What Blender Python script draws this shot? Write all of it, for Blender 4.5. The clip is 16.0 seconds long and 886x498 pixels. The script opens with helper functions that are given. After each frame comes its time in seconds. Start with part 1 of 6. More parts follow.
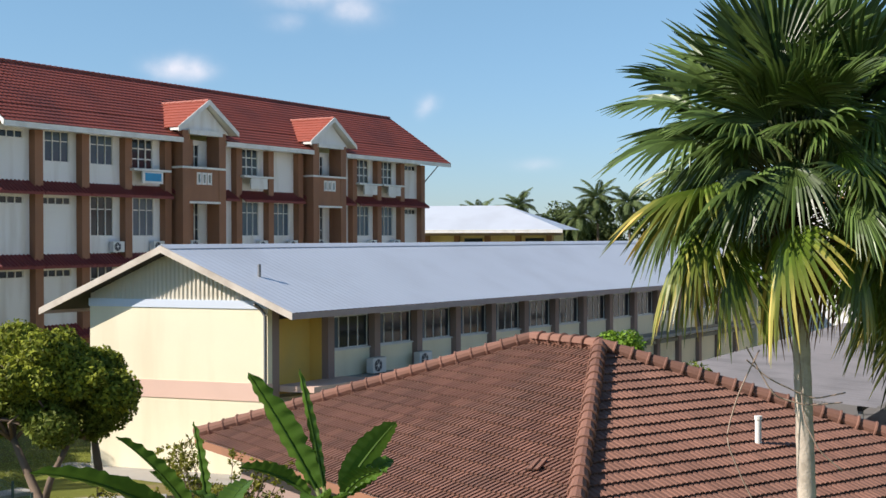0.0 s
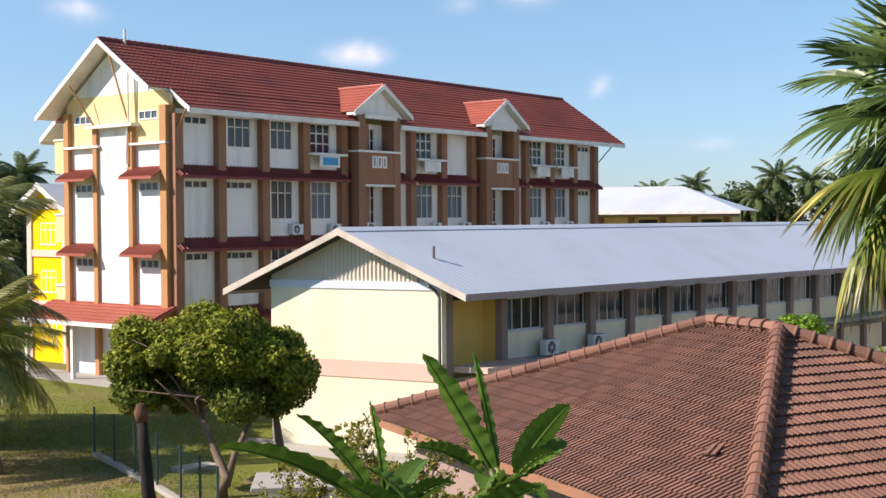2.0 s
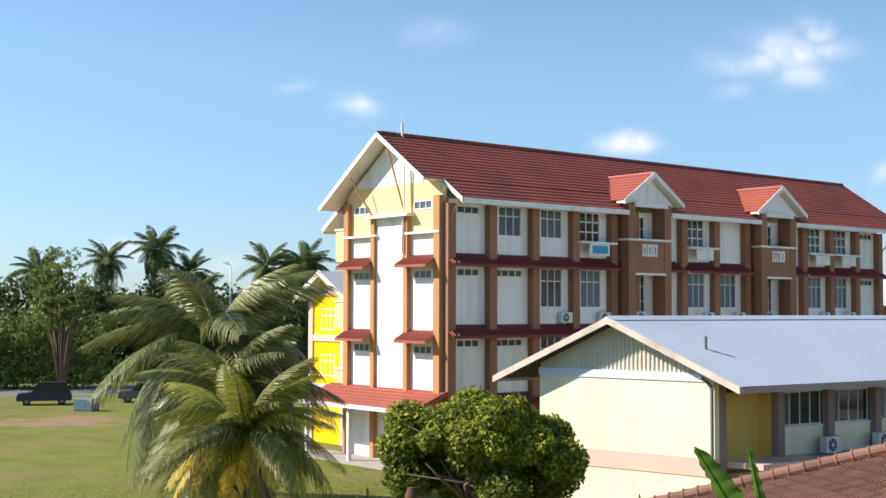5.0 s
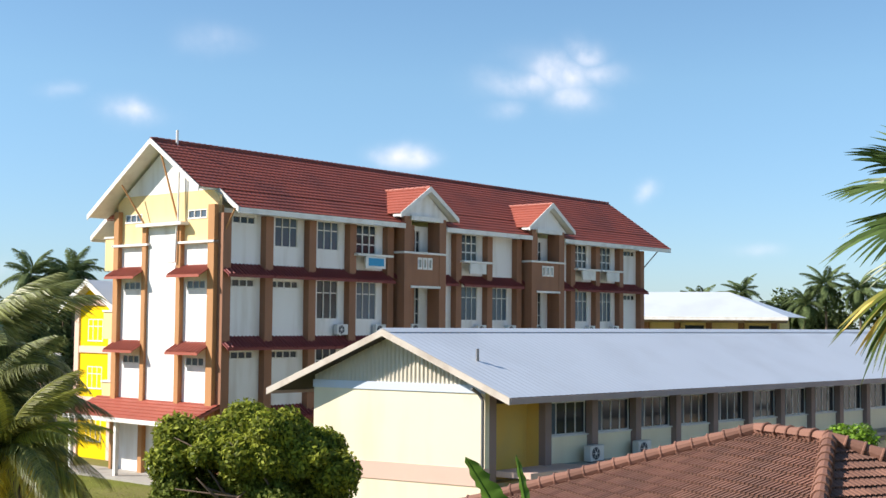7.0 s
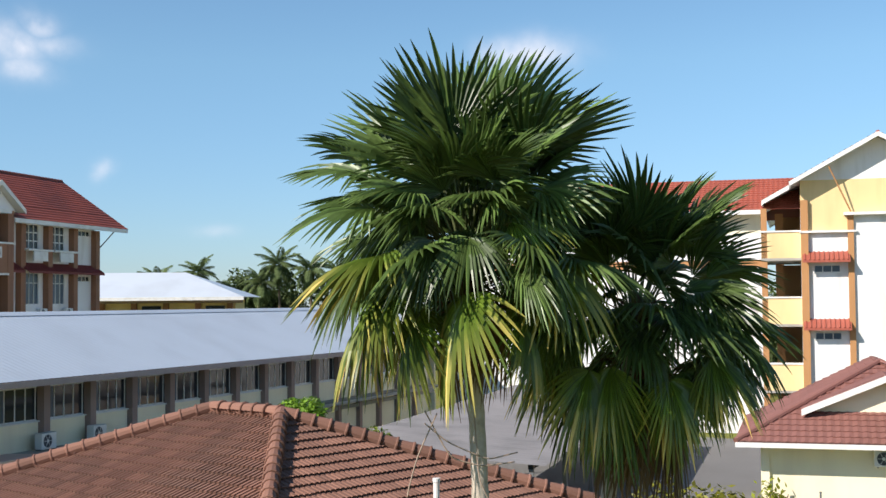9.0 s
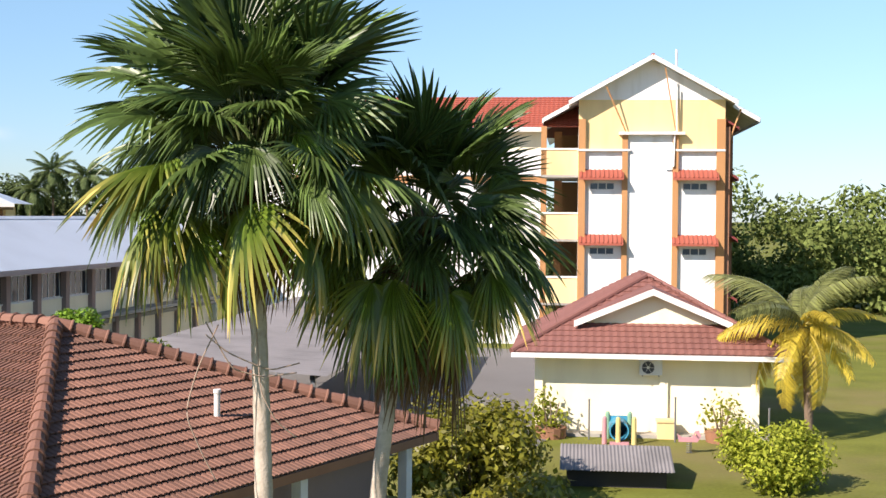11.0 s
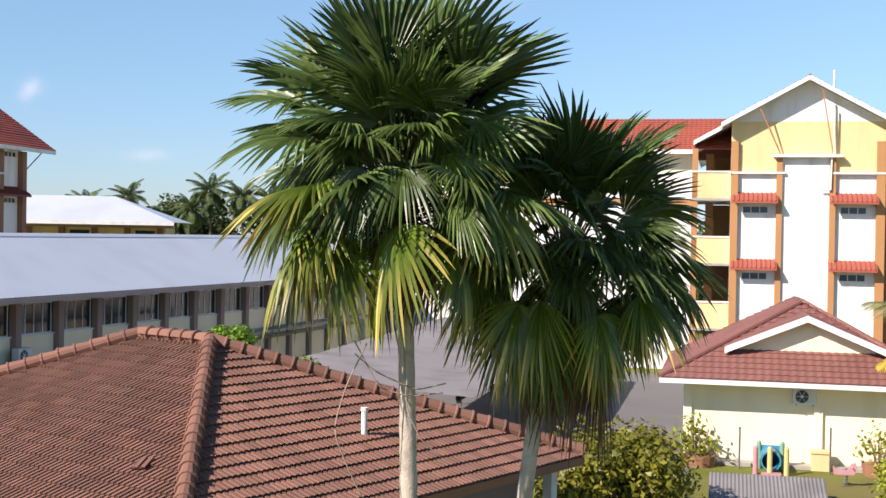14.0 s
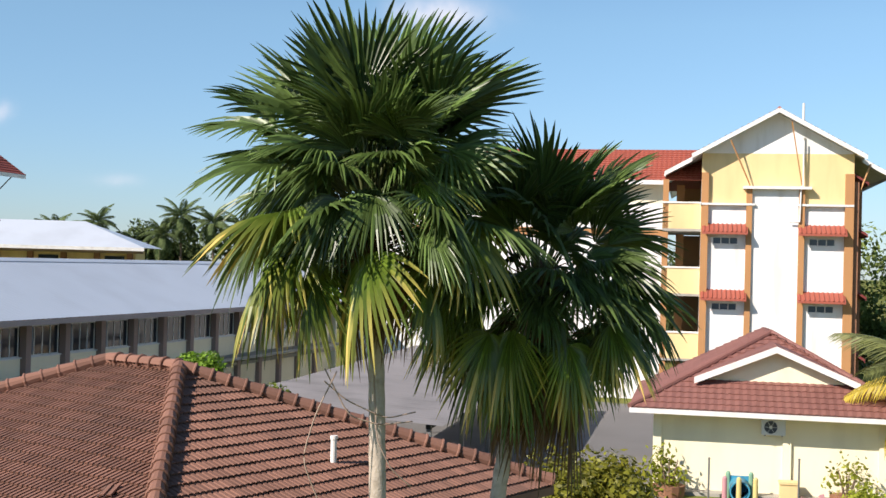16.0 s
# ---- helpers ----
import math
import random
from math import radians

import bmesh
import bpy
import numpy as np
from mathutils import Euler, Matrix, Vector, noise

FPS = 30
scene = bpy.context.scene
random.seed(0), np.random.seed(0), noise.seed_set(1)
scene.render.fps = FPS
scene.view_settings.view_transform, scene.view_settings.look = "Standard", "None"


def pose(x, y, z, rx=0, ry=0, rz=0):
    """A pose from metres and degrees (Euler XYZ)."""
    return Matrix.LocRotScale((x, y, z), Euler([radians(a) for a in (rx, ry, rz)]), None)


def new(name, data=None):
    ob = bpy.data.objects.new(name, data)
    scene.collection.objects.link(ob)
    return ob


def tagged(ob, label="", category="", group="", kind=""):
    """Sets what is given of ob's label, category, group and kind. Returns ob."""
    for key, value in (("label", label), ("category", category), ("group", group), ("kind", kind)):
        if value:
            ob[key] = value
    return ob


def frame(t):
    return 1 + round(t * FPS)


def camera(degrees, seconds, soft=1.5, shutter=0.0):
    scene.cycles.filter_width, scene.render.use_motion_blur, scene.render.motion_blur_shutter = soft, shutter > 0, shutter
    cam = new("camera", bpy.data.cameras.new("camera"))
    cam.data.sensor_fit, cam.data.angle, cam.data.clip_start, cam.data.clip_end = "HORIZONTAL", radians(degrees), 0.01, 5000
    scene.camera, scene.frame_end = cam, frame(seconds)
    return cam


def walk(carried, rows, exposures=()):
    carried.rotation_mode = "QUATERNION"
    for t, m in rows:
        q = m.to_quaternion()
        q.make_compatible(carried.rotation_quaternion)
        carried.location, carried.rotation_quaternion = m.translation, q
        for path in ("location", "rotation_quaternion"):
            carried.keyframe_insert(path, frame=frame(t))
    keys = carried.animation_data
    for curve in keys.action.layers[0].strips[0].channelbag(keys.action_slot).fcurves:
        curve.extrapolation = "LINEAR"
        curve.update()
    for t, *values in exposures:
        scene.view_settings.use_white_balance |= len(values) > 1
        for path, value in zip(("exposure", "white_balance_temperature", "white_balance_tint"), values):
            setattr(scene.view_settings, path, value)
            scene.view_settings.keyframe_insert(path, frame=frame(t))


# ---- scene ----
cam = camera(39.32, 16.0)
EYE = (0.0, 0.0, 8.2)
# seconds, yaw, pitch, roll of a camera that pans from one spot
PATH = [(0, -0.08, -0.54, 0.14),
        (0.5, -1.63, -0.57, 0.60),
        (1, -0.54, -0.84, 0.77),
        (1.5, 4.57, -1.08, 0.60),
        (2, 7.90, -1.34, 0.39),
        (2.5, 14.95, -1.83, 0.55),
        (3, 19.53, -2.51, 0.36),
        (3.2, 20.85, -2.52, 0.10),
        (3.73, 23.49, -1.96, -0.18),
        (4.25, 23.33, 0.01, -0.14),
        (4.78, 21.37, 2.13, -0.10),
        (5.3, 18.70, 3.21, -0.32),
        (5.5, 17.45, 3.33, -0.53),
        (6, 15.10, 3.41, -0.89),
        (6.5, 12.39, 3.49, -0.87),
        (7, 9.95, 3.37, -0.50),
        (7.5, 5.91, 3.56, -0.25),
        (8, -0.33, 3.48, -0.10),
        (8.5, -7.74, 3.13, 0.11),
        (9, -14.71, 2.48, 0.47),
        (9.5, -19.22, 1.52, 0.60),
        (10, -22.01, 0.03, 0.17),
        (10.2, -22.47, -0.44, 0.04),
        (10.72, -24.27, -1.41, -0.28),
        (11.25, -24.71, -1.62, -0.45),
        (11.78, -23.80, -1.33, -0.59),
        (12.3, -21.54, -0.82, -0.85),
        (12.5, -19.74, -1.02, -0.82),
        (13, -17.62, -0.10, -1.18),
        (13.5, -17.30, -0.63, -1.25),
        (14, -17.83, -0.66, -0.97),
        (14.5, -17.57, -0.70, -0.58),
        (15, -18.41, 0.09, -1.06),
        (15.5, -18.77, 0.39, -1.20),
        (16, -19.15, 0.67, -1.48)]
walk(cam, [(t, pose(*EYE, 90 + p, r, y)) for t, y, p, r in PATH],
     exposures=[(0.0, 0.50, 6440, 15), (0.8, 0.52, 6440, 13), (1.5, 0.72, 6540, 13), (2.2, 0.68, 6680, 21), (3.0, 0.84, 6780, 21), (5.5, 0.76, 6440, 14), (7.0, 0.74, 6440, 14), (8.0, 0.46, 6340, 13), (9.0, 0.54, 6340, 13), (10.0, 0.73, 6530, 16), (12.5, 0.88, 6730, 21), (13.4, 0.90, 6630, 21), (14.0, 0.66, 6580, 21), (14.5, 0.66, 6530, 21), (15.2, 0.54, 6530, 16), (16.0, 0.54, 6530, 16)])
# ---- sky and sun ----
SUN_AZ, SUN_EL = 253.0, 36.0          # degrees clockwise from +y, degrees up
sun = new("sun", bpy.data.lights.new("sun", "SUN"))
sun.data.energy, sun.data.angle, sun.data.color = 5.0, radians(0.5), (1.0, 0.93, 0.82)
sun.matrix_world = pose(0, 0, 60, 90 - SUN_EL, 0, 180 - SUN_AZ)

world = bpy.data.worlds.new("sky")
scene.world = world
world.use_nodes = True
wn, wl = world.node_tree.nodes, world.node_tree.links
wn.clear()


def math_node(nodes, links, op, a, b=None, c=None, clamp=False):
    n = nodes.new("ShaderNodeMath")
    n.operation, n.use_clamp = op, clamp
    for i, v in enumerate((a, b, c)):
        if v is None:
            continue
        if isinstance(v, (int, float)):
            n.inputs[i].default_value = v
        else:
            links.new(v, n.inputs[i])
    return n.outputs[0]


sky = wn.new("ShaderNodeTexSky")
sky.sky_type, sky.sun_disc = "NISHITA", False
sky.sun_elevation, sky.sun_rotation = radians(SUN_EL), radians(SUN_AZ)
sky.air_density, sky.dust_density, sky.ozone_density = 1.0, 0.15, 3.0
geo = wn.new("ShaderNodeTexCoord")
warp = wn.new("ShaderNodeTexNoise")
warp.inputs["Scale"].default_value, warp.inputs["Detail"].default_value = 14.0, 6.0
wl.new(geo.outputs["Generated"], warp.inputs["Vector"])
sep = wn.new("ShaderNodeSeparateXYZ")
wl.new(geo.outputs["Generated"], sep.inputs[0])
sepn = wn.new("ShaderNodeSeparateColor")
wl.new(warp.outputs["Color"], sepn.inputs[0])
azi = math_node(wn, wl, "ARCTAN2", sep.outputs[0], sep.outputs[1])
ele = math_node(wn, wl, "ARCSINE", sep.outputs[2])
azi = math_node(wn, wl, "ADD", azi, math_node(wn, wl, "MULTIPLY", math_node(wn, wl, "SUBTRACT", sepn.outputs[0], 0.5), 0.06))
ele = math_node(wn, wl, "ADD", ele, math_node(wn, wl, "MULTIPLY", math_node(wn, wl, "SUBTRACT", sepn.outputs[1], 0.5), 0.030))
# azimuth to the right, elevation, half widths (degrees), density
CLOUDS = [(-6.5, 10.8, 1.6, 0.55, 0.6), (-4.8, 11.4, 1.8, 0.85, 0.85), (-3.5, 12.4, 1.0, 0.6, 0.75), (-4.3, 10.4, 1.5, 0.6, 0.7), (-2.8, 11.5, 1.3, 0.6, 0.55),
          (-11.6, 7.6, 1.0, 0.5, 0.85), (-0.9, 6.0, 0.5, 0.4, 0.55),
          (-24.2, 9.2, 1.2, 0.5, 0.75), (-27.6, 9.9, 0.7, 0.35, 0.3), (-7.6, 9.8, 0.7, 0.4, 0.25), (18.6, 11.4, 2.2, 0.8, 0.75),
          (4.2, 3.5, 1.1, 0.3, 0.3), (-20.5, 12.6, 1.2, 0.6, 0.2), (-33.5, 2.8, 1.6, 0.5, 0.5), (-30.5, 2.0, 1.2, 0.4, 0.4)]
dens = None
for ca, ce, wa, we, k in CLOUDS:
    du = math_node(wn, wl, "DIVIDE", math_node(wn, wl, "SUBTRACT", azi, radians(ca)), radians(wa))
    dv = math_node(wn, wl, "DIVIDE", math_node(wn, wl, "SUBTRACT", ele, radians(ce)), radians(we))
    r2 = math_node(wn, wl, "ADD", math_node(wn, wl, "MULTIPLY", du, du), math_node(wn, wl, "MULTIPLY", dv, dv))
    blob = math_node(wn, wl, "MULTIPLY", math_node(wn, wl, "EXPONENT", math_node(wn, wl, "MULTIPLY", r2, -1.2)), k)
    dens = blob if dens is None else math_node(wn, wl, "MAXIMUM", dens, blob)
fine = wn.new("ShaderNodeTexNoise")
fine.inputs["Scale"].default_value, fine.inputs["Detail"].default_value = 45.0, 5.0
wl.new(geo.outputs["Generated"], fine.inputs["Vector"])
dens = math_node(wn, wl, "MULTIPLY", dens, math_node(wn, wl, "MULTIPLY", math_node(wn, wl, "SUBTRACT", fine.outputs[0], 0.10), 2.1), clamp=True)
cmix = wn.new("ShaderNodeMix")
cmix.data_type = "RGBA"
wl.new(dens, cmix.inputs[0])
tint = wn.new("ShaderNodeVectorMath")
tint.operation = "MULTIPLY"
wl.new(sky.outputs[0], tint.inputs[0])
# paler blue haze towards the horizon
low = math_node(wn, wl, "DIVIDE", math_node(wn, wl, "ARCSINE", sep.outputs[2]), radians(11.0), clamp=True)
hz = wn.new("ShaderNodeMix")
hz.data_type = "RGBA"
wl.new(low, hz.inputs[0])
hz.inputs[6].default_value = (0.60, 0.76, 1.02, 1)
hz.inputs[7].default_value = (0.94, 1.10, 1.09, 1)
wl.new(hz.outputs[2], tint.inputs[1])
wl.new(tint.outputs[0], cmix.inputs[6])
cmix.inputs[7].default_value = (7.2, 7.4, 7.9, 1)
back = wn.new("ShaderNodeBackground")
back.inputs[1].default_value = 0.088
wl.new(cmix.outputs[2], back.inputs[0])
wout = wn.new("ShaderNodeOutputWorld")
wl.new(back.outputs[0], wout.inputs[0])


# ---- materials ----
def mat(name, c, rough=0.8, var=0.12, scale=1.2, bump=0.15, fine=40.0, metal=0.0, rand=0.0, island=0.0, streak=0.0, stain=None,
        stain_amt=0.0, stain_scale=0.5, thin=0.0, spec=0.4):
    m = bpy.data.materials.new(name)
    m.use_nodes = True
    nt, ln = m.node_tree.nodes, m.node_tree.links
    b = nt["Principled BSDF"]
    b.inputs["Roughness"].default_value, b.inputs["Metallic"].default_value = rough, metal
    b.inputs["Specular IOR Level"].default_value = spec
    tc = nt.new("ShaderNodeTexCoord")
    n1 = nt.new("ShaderNodeTexNoise")
    n1.inputs["Scale"].default_value, n1.inputs["Detail"].default_value = scale, 6.0
    ln.new(tc.outputs["Object"], n1.inputs["Vector"])
    n2 = nt.new("ShaderNodeTexNoise")
    n2.inputs["Scale"].default_value, n2.inputs["Detail"].default_value = fine, 4.0
    ln.new(tc.outputs["Object"], n2.inputs["Vector"])
    f = math_node(nt, ln, "ADD", math_node(nt, ln, "MULTIPLY", math_node(nt, ln, "SUBTRACT", n1.outputs[0], 0.5), 2.6 * var),
                  math_node(nt, ln, "MULTIPLY", math_node(nt, ln, "SUBTRACT", n2.outputs[0], 0.5), 1.4 * var))
    f = math_node(nt, ln, "ADD", f, 1.0)
    if rand:
        oi = nt.new("ShaderNodeObjectInfo")
        f = math_node(nt, ln, "MULTIPLY", f, math_node(nt, ln, "ADD", math_node(nt, ln, "MULTIPLY", oi.outputs["Random"], 2 * rand), 1 - rand))
    if island:
        gi = nt.new("ShaderNodeNewGeometry")
        f = math_node(nt, ln, "MULTIPLY", f, math_node(nt, ln, "ADD", math_node(nt, ln, "MULTIPLY", gi.outputs["Random Per Island"], 2 * island), 1 - island))
    mul = nt.new("ShaderNodeVectorMath")
    mul.operation = "SCALE"
    mul.inputs[0].default_value = c
    ln.new(f, mul.inputs["Scale"])
    col = mul.outputs[0]
    if stain_amt:
        mp = nt.new("ShaderNodeMapping")
        mp.inputs["Scale"].default_value = (1, 1, 1 - streak)
        ln.new(tc.outputs["Object"], mp.inputs["Vector"])
        n3 = nt.new("ShaderNodeTexNoise")
        n3.inputs["Scale"].default_value, n3.inputs["Detail"].default_value = stain_scale, 8.0
        ln.new(mp.outputs[0], n3.inputs["Vector"])
        k = math_node(nt, ln, "MULTIPLY", math_node(nt, ln, "SUBTRACT", n3.outputs[0], 0.48), 5.0, clamp=True)
        mx = nt.new("ShaderNodeMix")
        mx.data_type = "RGBA"
        ln.new(math_node(nt, ln, "MULTIPLY", k, stain_amt), mx.inputs[0])
        ln.new(col, mx.inputs[6])
        mx.inputs[7].default_value = (*(stain or (0.1, 0.08, 0.06)), 1)
        col = mx.outputs[2]
    ln.new(col, b.inputs["Base Color"])
    if bump:
        bp = nt.new("ShaderNodeBump")
        bp.inputs["Strength"].default_value, bp.inputs["Distance"].default_value = bump, 0.02
        ln.new(n2.outputs[0], bp.inputs["Height"])
        ln.new(bp.outputs[0], b.inputs["Normal"])
    if thin:
        tr = nt.new("ShaderNodeBsdfTranslucent")
        ln.new(col, tr.inputs[0])
        ms = nt.new("ShaderNodeMixShader")
        ms.inputs[0].default_value = thin
        ln.new(b.outputs[0], ms.inputs[1])
        ln.new(tr.outputs[0], ms.inputs[2])
        ln.new(ms.outputs[0], nt["Material Output"].inputs[0])
    return m


WHITE = mat("white_wall_paint", (0.78, 0.765, 0.745), 0.75, 0.05, 0.4, 0.1, 30, stain=(0.42, 0.36, 0.28), stain_amt=0.35, streak=0.85, stain_scale=1.3)
CREAM = mat("cream_wall_paint", (0.84, 0.76, 0.55), 0.75, 0.05, 0.5, 0.1, 30, stain=(0.55, 0.45, 0.28), stain_amt=0.2, streak=0.85, stain_scale=1.2)
YELLOW = mat("yellow_wall_paint", (0.75, 0.56, 0.28), 0.75, 0.06, 0.6, 0.1, 30, stain=(0.4, 0.28, 0.13), stain_amt=0.2, streak=0.8, stain_scale=1.2)
BRIGHT = mat("bright_yellow_paint", (0.82, 0.54, 0.004), 0.8, 0.06, 0.6, 0.1, 30, spec=0.1)
BROWN = mat("brown_column_paint", (0.295, 0.14, 0.078), 0.75, 0.10, 0.8, 0.15, 30, stain=(0.12, 0.07, 0.05), stain_amt=0.3, streak=0.8, stain_scale=1.1)
ORANGE = mat("orange_column_paint", (0.43, 0.215, 0.085), 0.75, 0.08, 0.8, 0.15, 30)
PINK = mat("pink_band_paint", (0.72, 0.50, 0.40), 0.75, 0.05, 0.6, 0.1, 30)
MAUVE = mat("mauve_paint_and_eave_shade", (0.30, 0.21, 0.18), 0.75, 0.08, 0.8, 0.1, 30)
PALEBLUE = mat("pale_blue_paint", (0.62, 0.68, 0.76), 0.75, 0.05, 0.6, 0.1, 30)
TRIM = mat("white_trim_paint", (0.74, 0.72, 0.68), 0.6, 0.06, 0.8, 0.05, 30, stain=(0.4, 0.36, 0.3), stain_amt=0.3, stain_scale=1.5)
REDTILE = mat("red_roof_tile", (0.26, 0.062, 0.040), 0.6, 0.16, 0.5, 0.2, 25, stain=(0.10, 0.035, 0.03), stain_amt=0.45, stain_scale=0.35)
REDTILE2 = mat("bright_red_roof_tile", (0.34, 0.088, 0.055), 0.6, 0.16, 0.7, 0.2, 25)
DARKRED = mat("dark_red_canopy_tile", (0.20, 0.040, 0.035), 0.65, 0.15, 0.8, 0.2, 25)
BROWNTILE = mat("brown_roof_tile", (0.205, 0.100, 0.068), 0.8, 0.14, 0.5, 0.3, 30, rand=0.2, stain=(0.10, 0.065, 0.05), stain_amt=0.35, stain_scale=0.6)
# darker brown for the tile channels, their shade put into the colour
PANSHADE = mat("painted_shade_in_tile_channels", (0.085, 0.050, 0.038), 0.95, 0.3, 1.5, 0.3, 30)
BROWNTILE2 = mat("brown_roof_tile_field", (0.205, 0.100, 0.068), 0.8, 0.14, 0.5, 0.3, 30, island=0.2, stain=(0.10, 0.065, 0.05), stain_amt=0.35, stain_scale=0.6)
ZINC = mat("silver_metal_roof", (0.62, 0.66, 0.70), 0.42, 0.05, 0.3, 0.08, 20, metal=0.25, stain=(0.46, 0.48, 0.50), stain_amt=0.3, stain_scale=0.35)
ASBESTOS = mat("grey_corrugated_sheet", (0.22, 0.205, 0.20), 0.9, 0.15, 0.5, 0.3, 20, stain=(0.12, 0.115, 0.11), stain_amt=0.5, stain_scale=0.6)
CONCRETE = mat("weathered_concrete", (0.36, 0.34, 0.30), 0.9, 0.15, 0.8, 0.3, 25, stain=(0.14, 0.13, 0.11), stain_amt=0.4, stain_scale=0.8)
# near-black for timber, and for room and eave shade put into the colour
DARKWOOD_SHADE = mat("dark_wood_and_shade", (0.045, 0.04, 0.038), 0.9, 0.2, 1.0, 0.0)
METALGREY = mat("grey_steel", (0.22, 0.22, 0.22), 0.5, 0.1, 3.0, 0.1, 40, metal=0.6)
ACWHITE = mat("white_appliance_enamel", (0.66, 0.66, 0.64), 0.4, 0.05, 2.0, 0.03, 40)
DARKGRILLE = mat("dark_fan_grille", (0.05, 0.055, 0.07), 0.5, 0.1, 5.0, 0.0)
BLUESIGN = mat("blue_banner", (0.02, 0.27, 0.50), 0.5, 0.05, 3.0, 0.0)


def glass(name, tint=(0.05, 0.06, 0.07), rough=0.06):
    m = mat(name, tint, rough, 0.15, 2.0, 0.0, spec=0.22)
    return m


GLASS = glass("dark_window_glass", (0.03, 0.034, 0.04))
GLASSC = glass("curtained_window_glass", (0.085, 0.115, 0.15), 0.12)


# ---- mesh helpers ----
def bx(bm, x0, x1, y0, y1, z0, z1, M=None):
    vs = [Vector((x, y, z)) for z in (z0, z1) for y in (y0, y1) for x in (x0, x1)]
    if M is not None:
        vs = [M @ v for v in vs]
    vs = [bm.verts.new(v) for v in vs]
    for f in ((0, 2, 3, 1), (4, 5, 7, 6), (0, 1, 5, 4), (2, 6, 7, 3), (0, 4, 6, 2), (1, 3, 7, 5)):
        bm.faces.new([vs[i] for i in f])
    return bm


def poly(bm, pts, depth):
    """A prism: the flat outline pts, pushed along depth."""
    a = [bm.verts.new(Vector(p)) for p in pts]
    b = [bm.verts.new(Vector(p) + Vector(depth)) for p in pts]
    bm.faces.new(a)
    bm.faces.new(b[::-1])
    n = len(a)
    for i in range(n):
        bm.faces.new((a[i], b[i], b[(i + 1) % n], a[(i + 1) % n]))
    return bm


def tube(bm, p0, p1, r0, r1=None, seg=8):
    r1 = r0 if r1 is None else r1
    p0, p1 = Vector(p0), Vector(p1)
    q = (p1 - p0).to_track_quat("Z", "Y")
    rings = []
    for p, r in ((p0, r0), (p1, r1)):
        rings.append([bm.verts.new(p + q @ Vector((r * math.cos(2 * math.pi * i / seg), r * math.sin(2 * math.pi * i / seg), 0))) for i in range(seg)])
    for i in range(seg):
        bm.faces.new((rings[0][i], rings[0][(i + 1) % seg], rings[1][(i + 1) % seg], rings[1][i]))
    bm.faces.new(rings[0][::-1])
    bm.faces.new(rings[1])
    return bm


def limb(bm, pts, radii, seg=8):
    """A bent, tapered stem through pts."""
    rings = []
    for i, (p, r) in enumerate(zip(pts, radii)):
        d = Vector(pts[min(i + 1, len(pts) - 1)]) - Vector(pts[max(i - 1, 0)])
        q = d.to_track_quat("Z", "Y")
        rings.append([bm.verts.new(Vector(p) + q @ Vector((r * math.cos(2 * math.pi * k / seg), r * math.sin(2 * math.pi * k / seg), 0))) for k in range(seg)])
    for a, b in zip(rings, rings[1:]):
        for k in range(seg):
            bm.faces.new((a[k], a[(k + 1) % seg], b[(k + 1) % seg], b[k])).smooth = True
    bm.faces.new(rings[0][::-1])
    bm.faces.new(rings[-1])
    return bm


def mesh_of(bm, name, material, fix=True):
    if fix:
        bmesh.ops.recalc_face_normals(bm, faces=bm.faces)
    me = bpy.data.meshes.new(name)
    bm.to_mesh(me)
    bm.free()
    me.materials.append(material)
    return me


def put(name, me, parent, m=None, label=""):
    ob = new(name, me)
    ob.parent = parent
    if m is not None:
        ob.matrix_basis = m
    return tagged(ob, label)


def part(name, bm, material, parent, label="", m=None):
    return put(name, mesh_of(bm, name, material), parent, m, label)


def box(name, dims, material, parent, label="", M=None):
    return part(name, bx(bmesh.new(), *dims, M), material, parent, label)


def thing(name, m, label, category, group="", kind=""):
    ob = new(name)
    ob.matrix_basis = m
    return tagged(ob, label, category, group, kind)


def raw(name, verts, faces, material, smooth=False):
    me = bpy.data.meshes.new(name)
    me.from_pydata(verts, [], faces)
    me.materials.append(material)
    if smooth:
        me.polygons.foreach_set("use_smooth", [True] * len(me.polygons))
    me.update()
    return me


def wall(bm, fn, L0, L1, z0, z1, holes):
    """Wall slices around rectangular openings; fn(bm, a0, a1, z0, z1) adds one solid slice."""
    zs = sorted({z0, z1, *[h[2] for h in holes], *[h[3] for h in holes]})
    for a, b in zip(zs, zs[1:]):
        cuts = sorted((h[0], h[1]) for h in holes if h[2] < b - 1e-6 and h[3] > a + 1e-6)
        s = L0
        for c0, c1 in cuts:
            if c0 > s + 1e-6:
                fn(bm, s, c0, a, b)
            s = max(s, c1)
        if L1 > s + 1e-6:
            fn(bm, s, L1, a, b)
    return bm


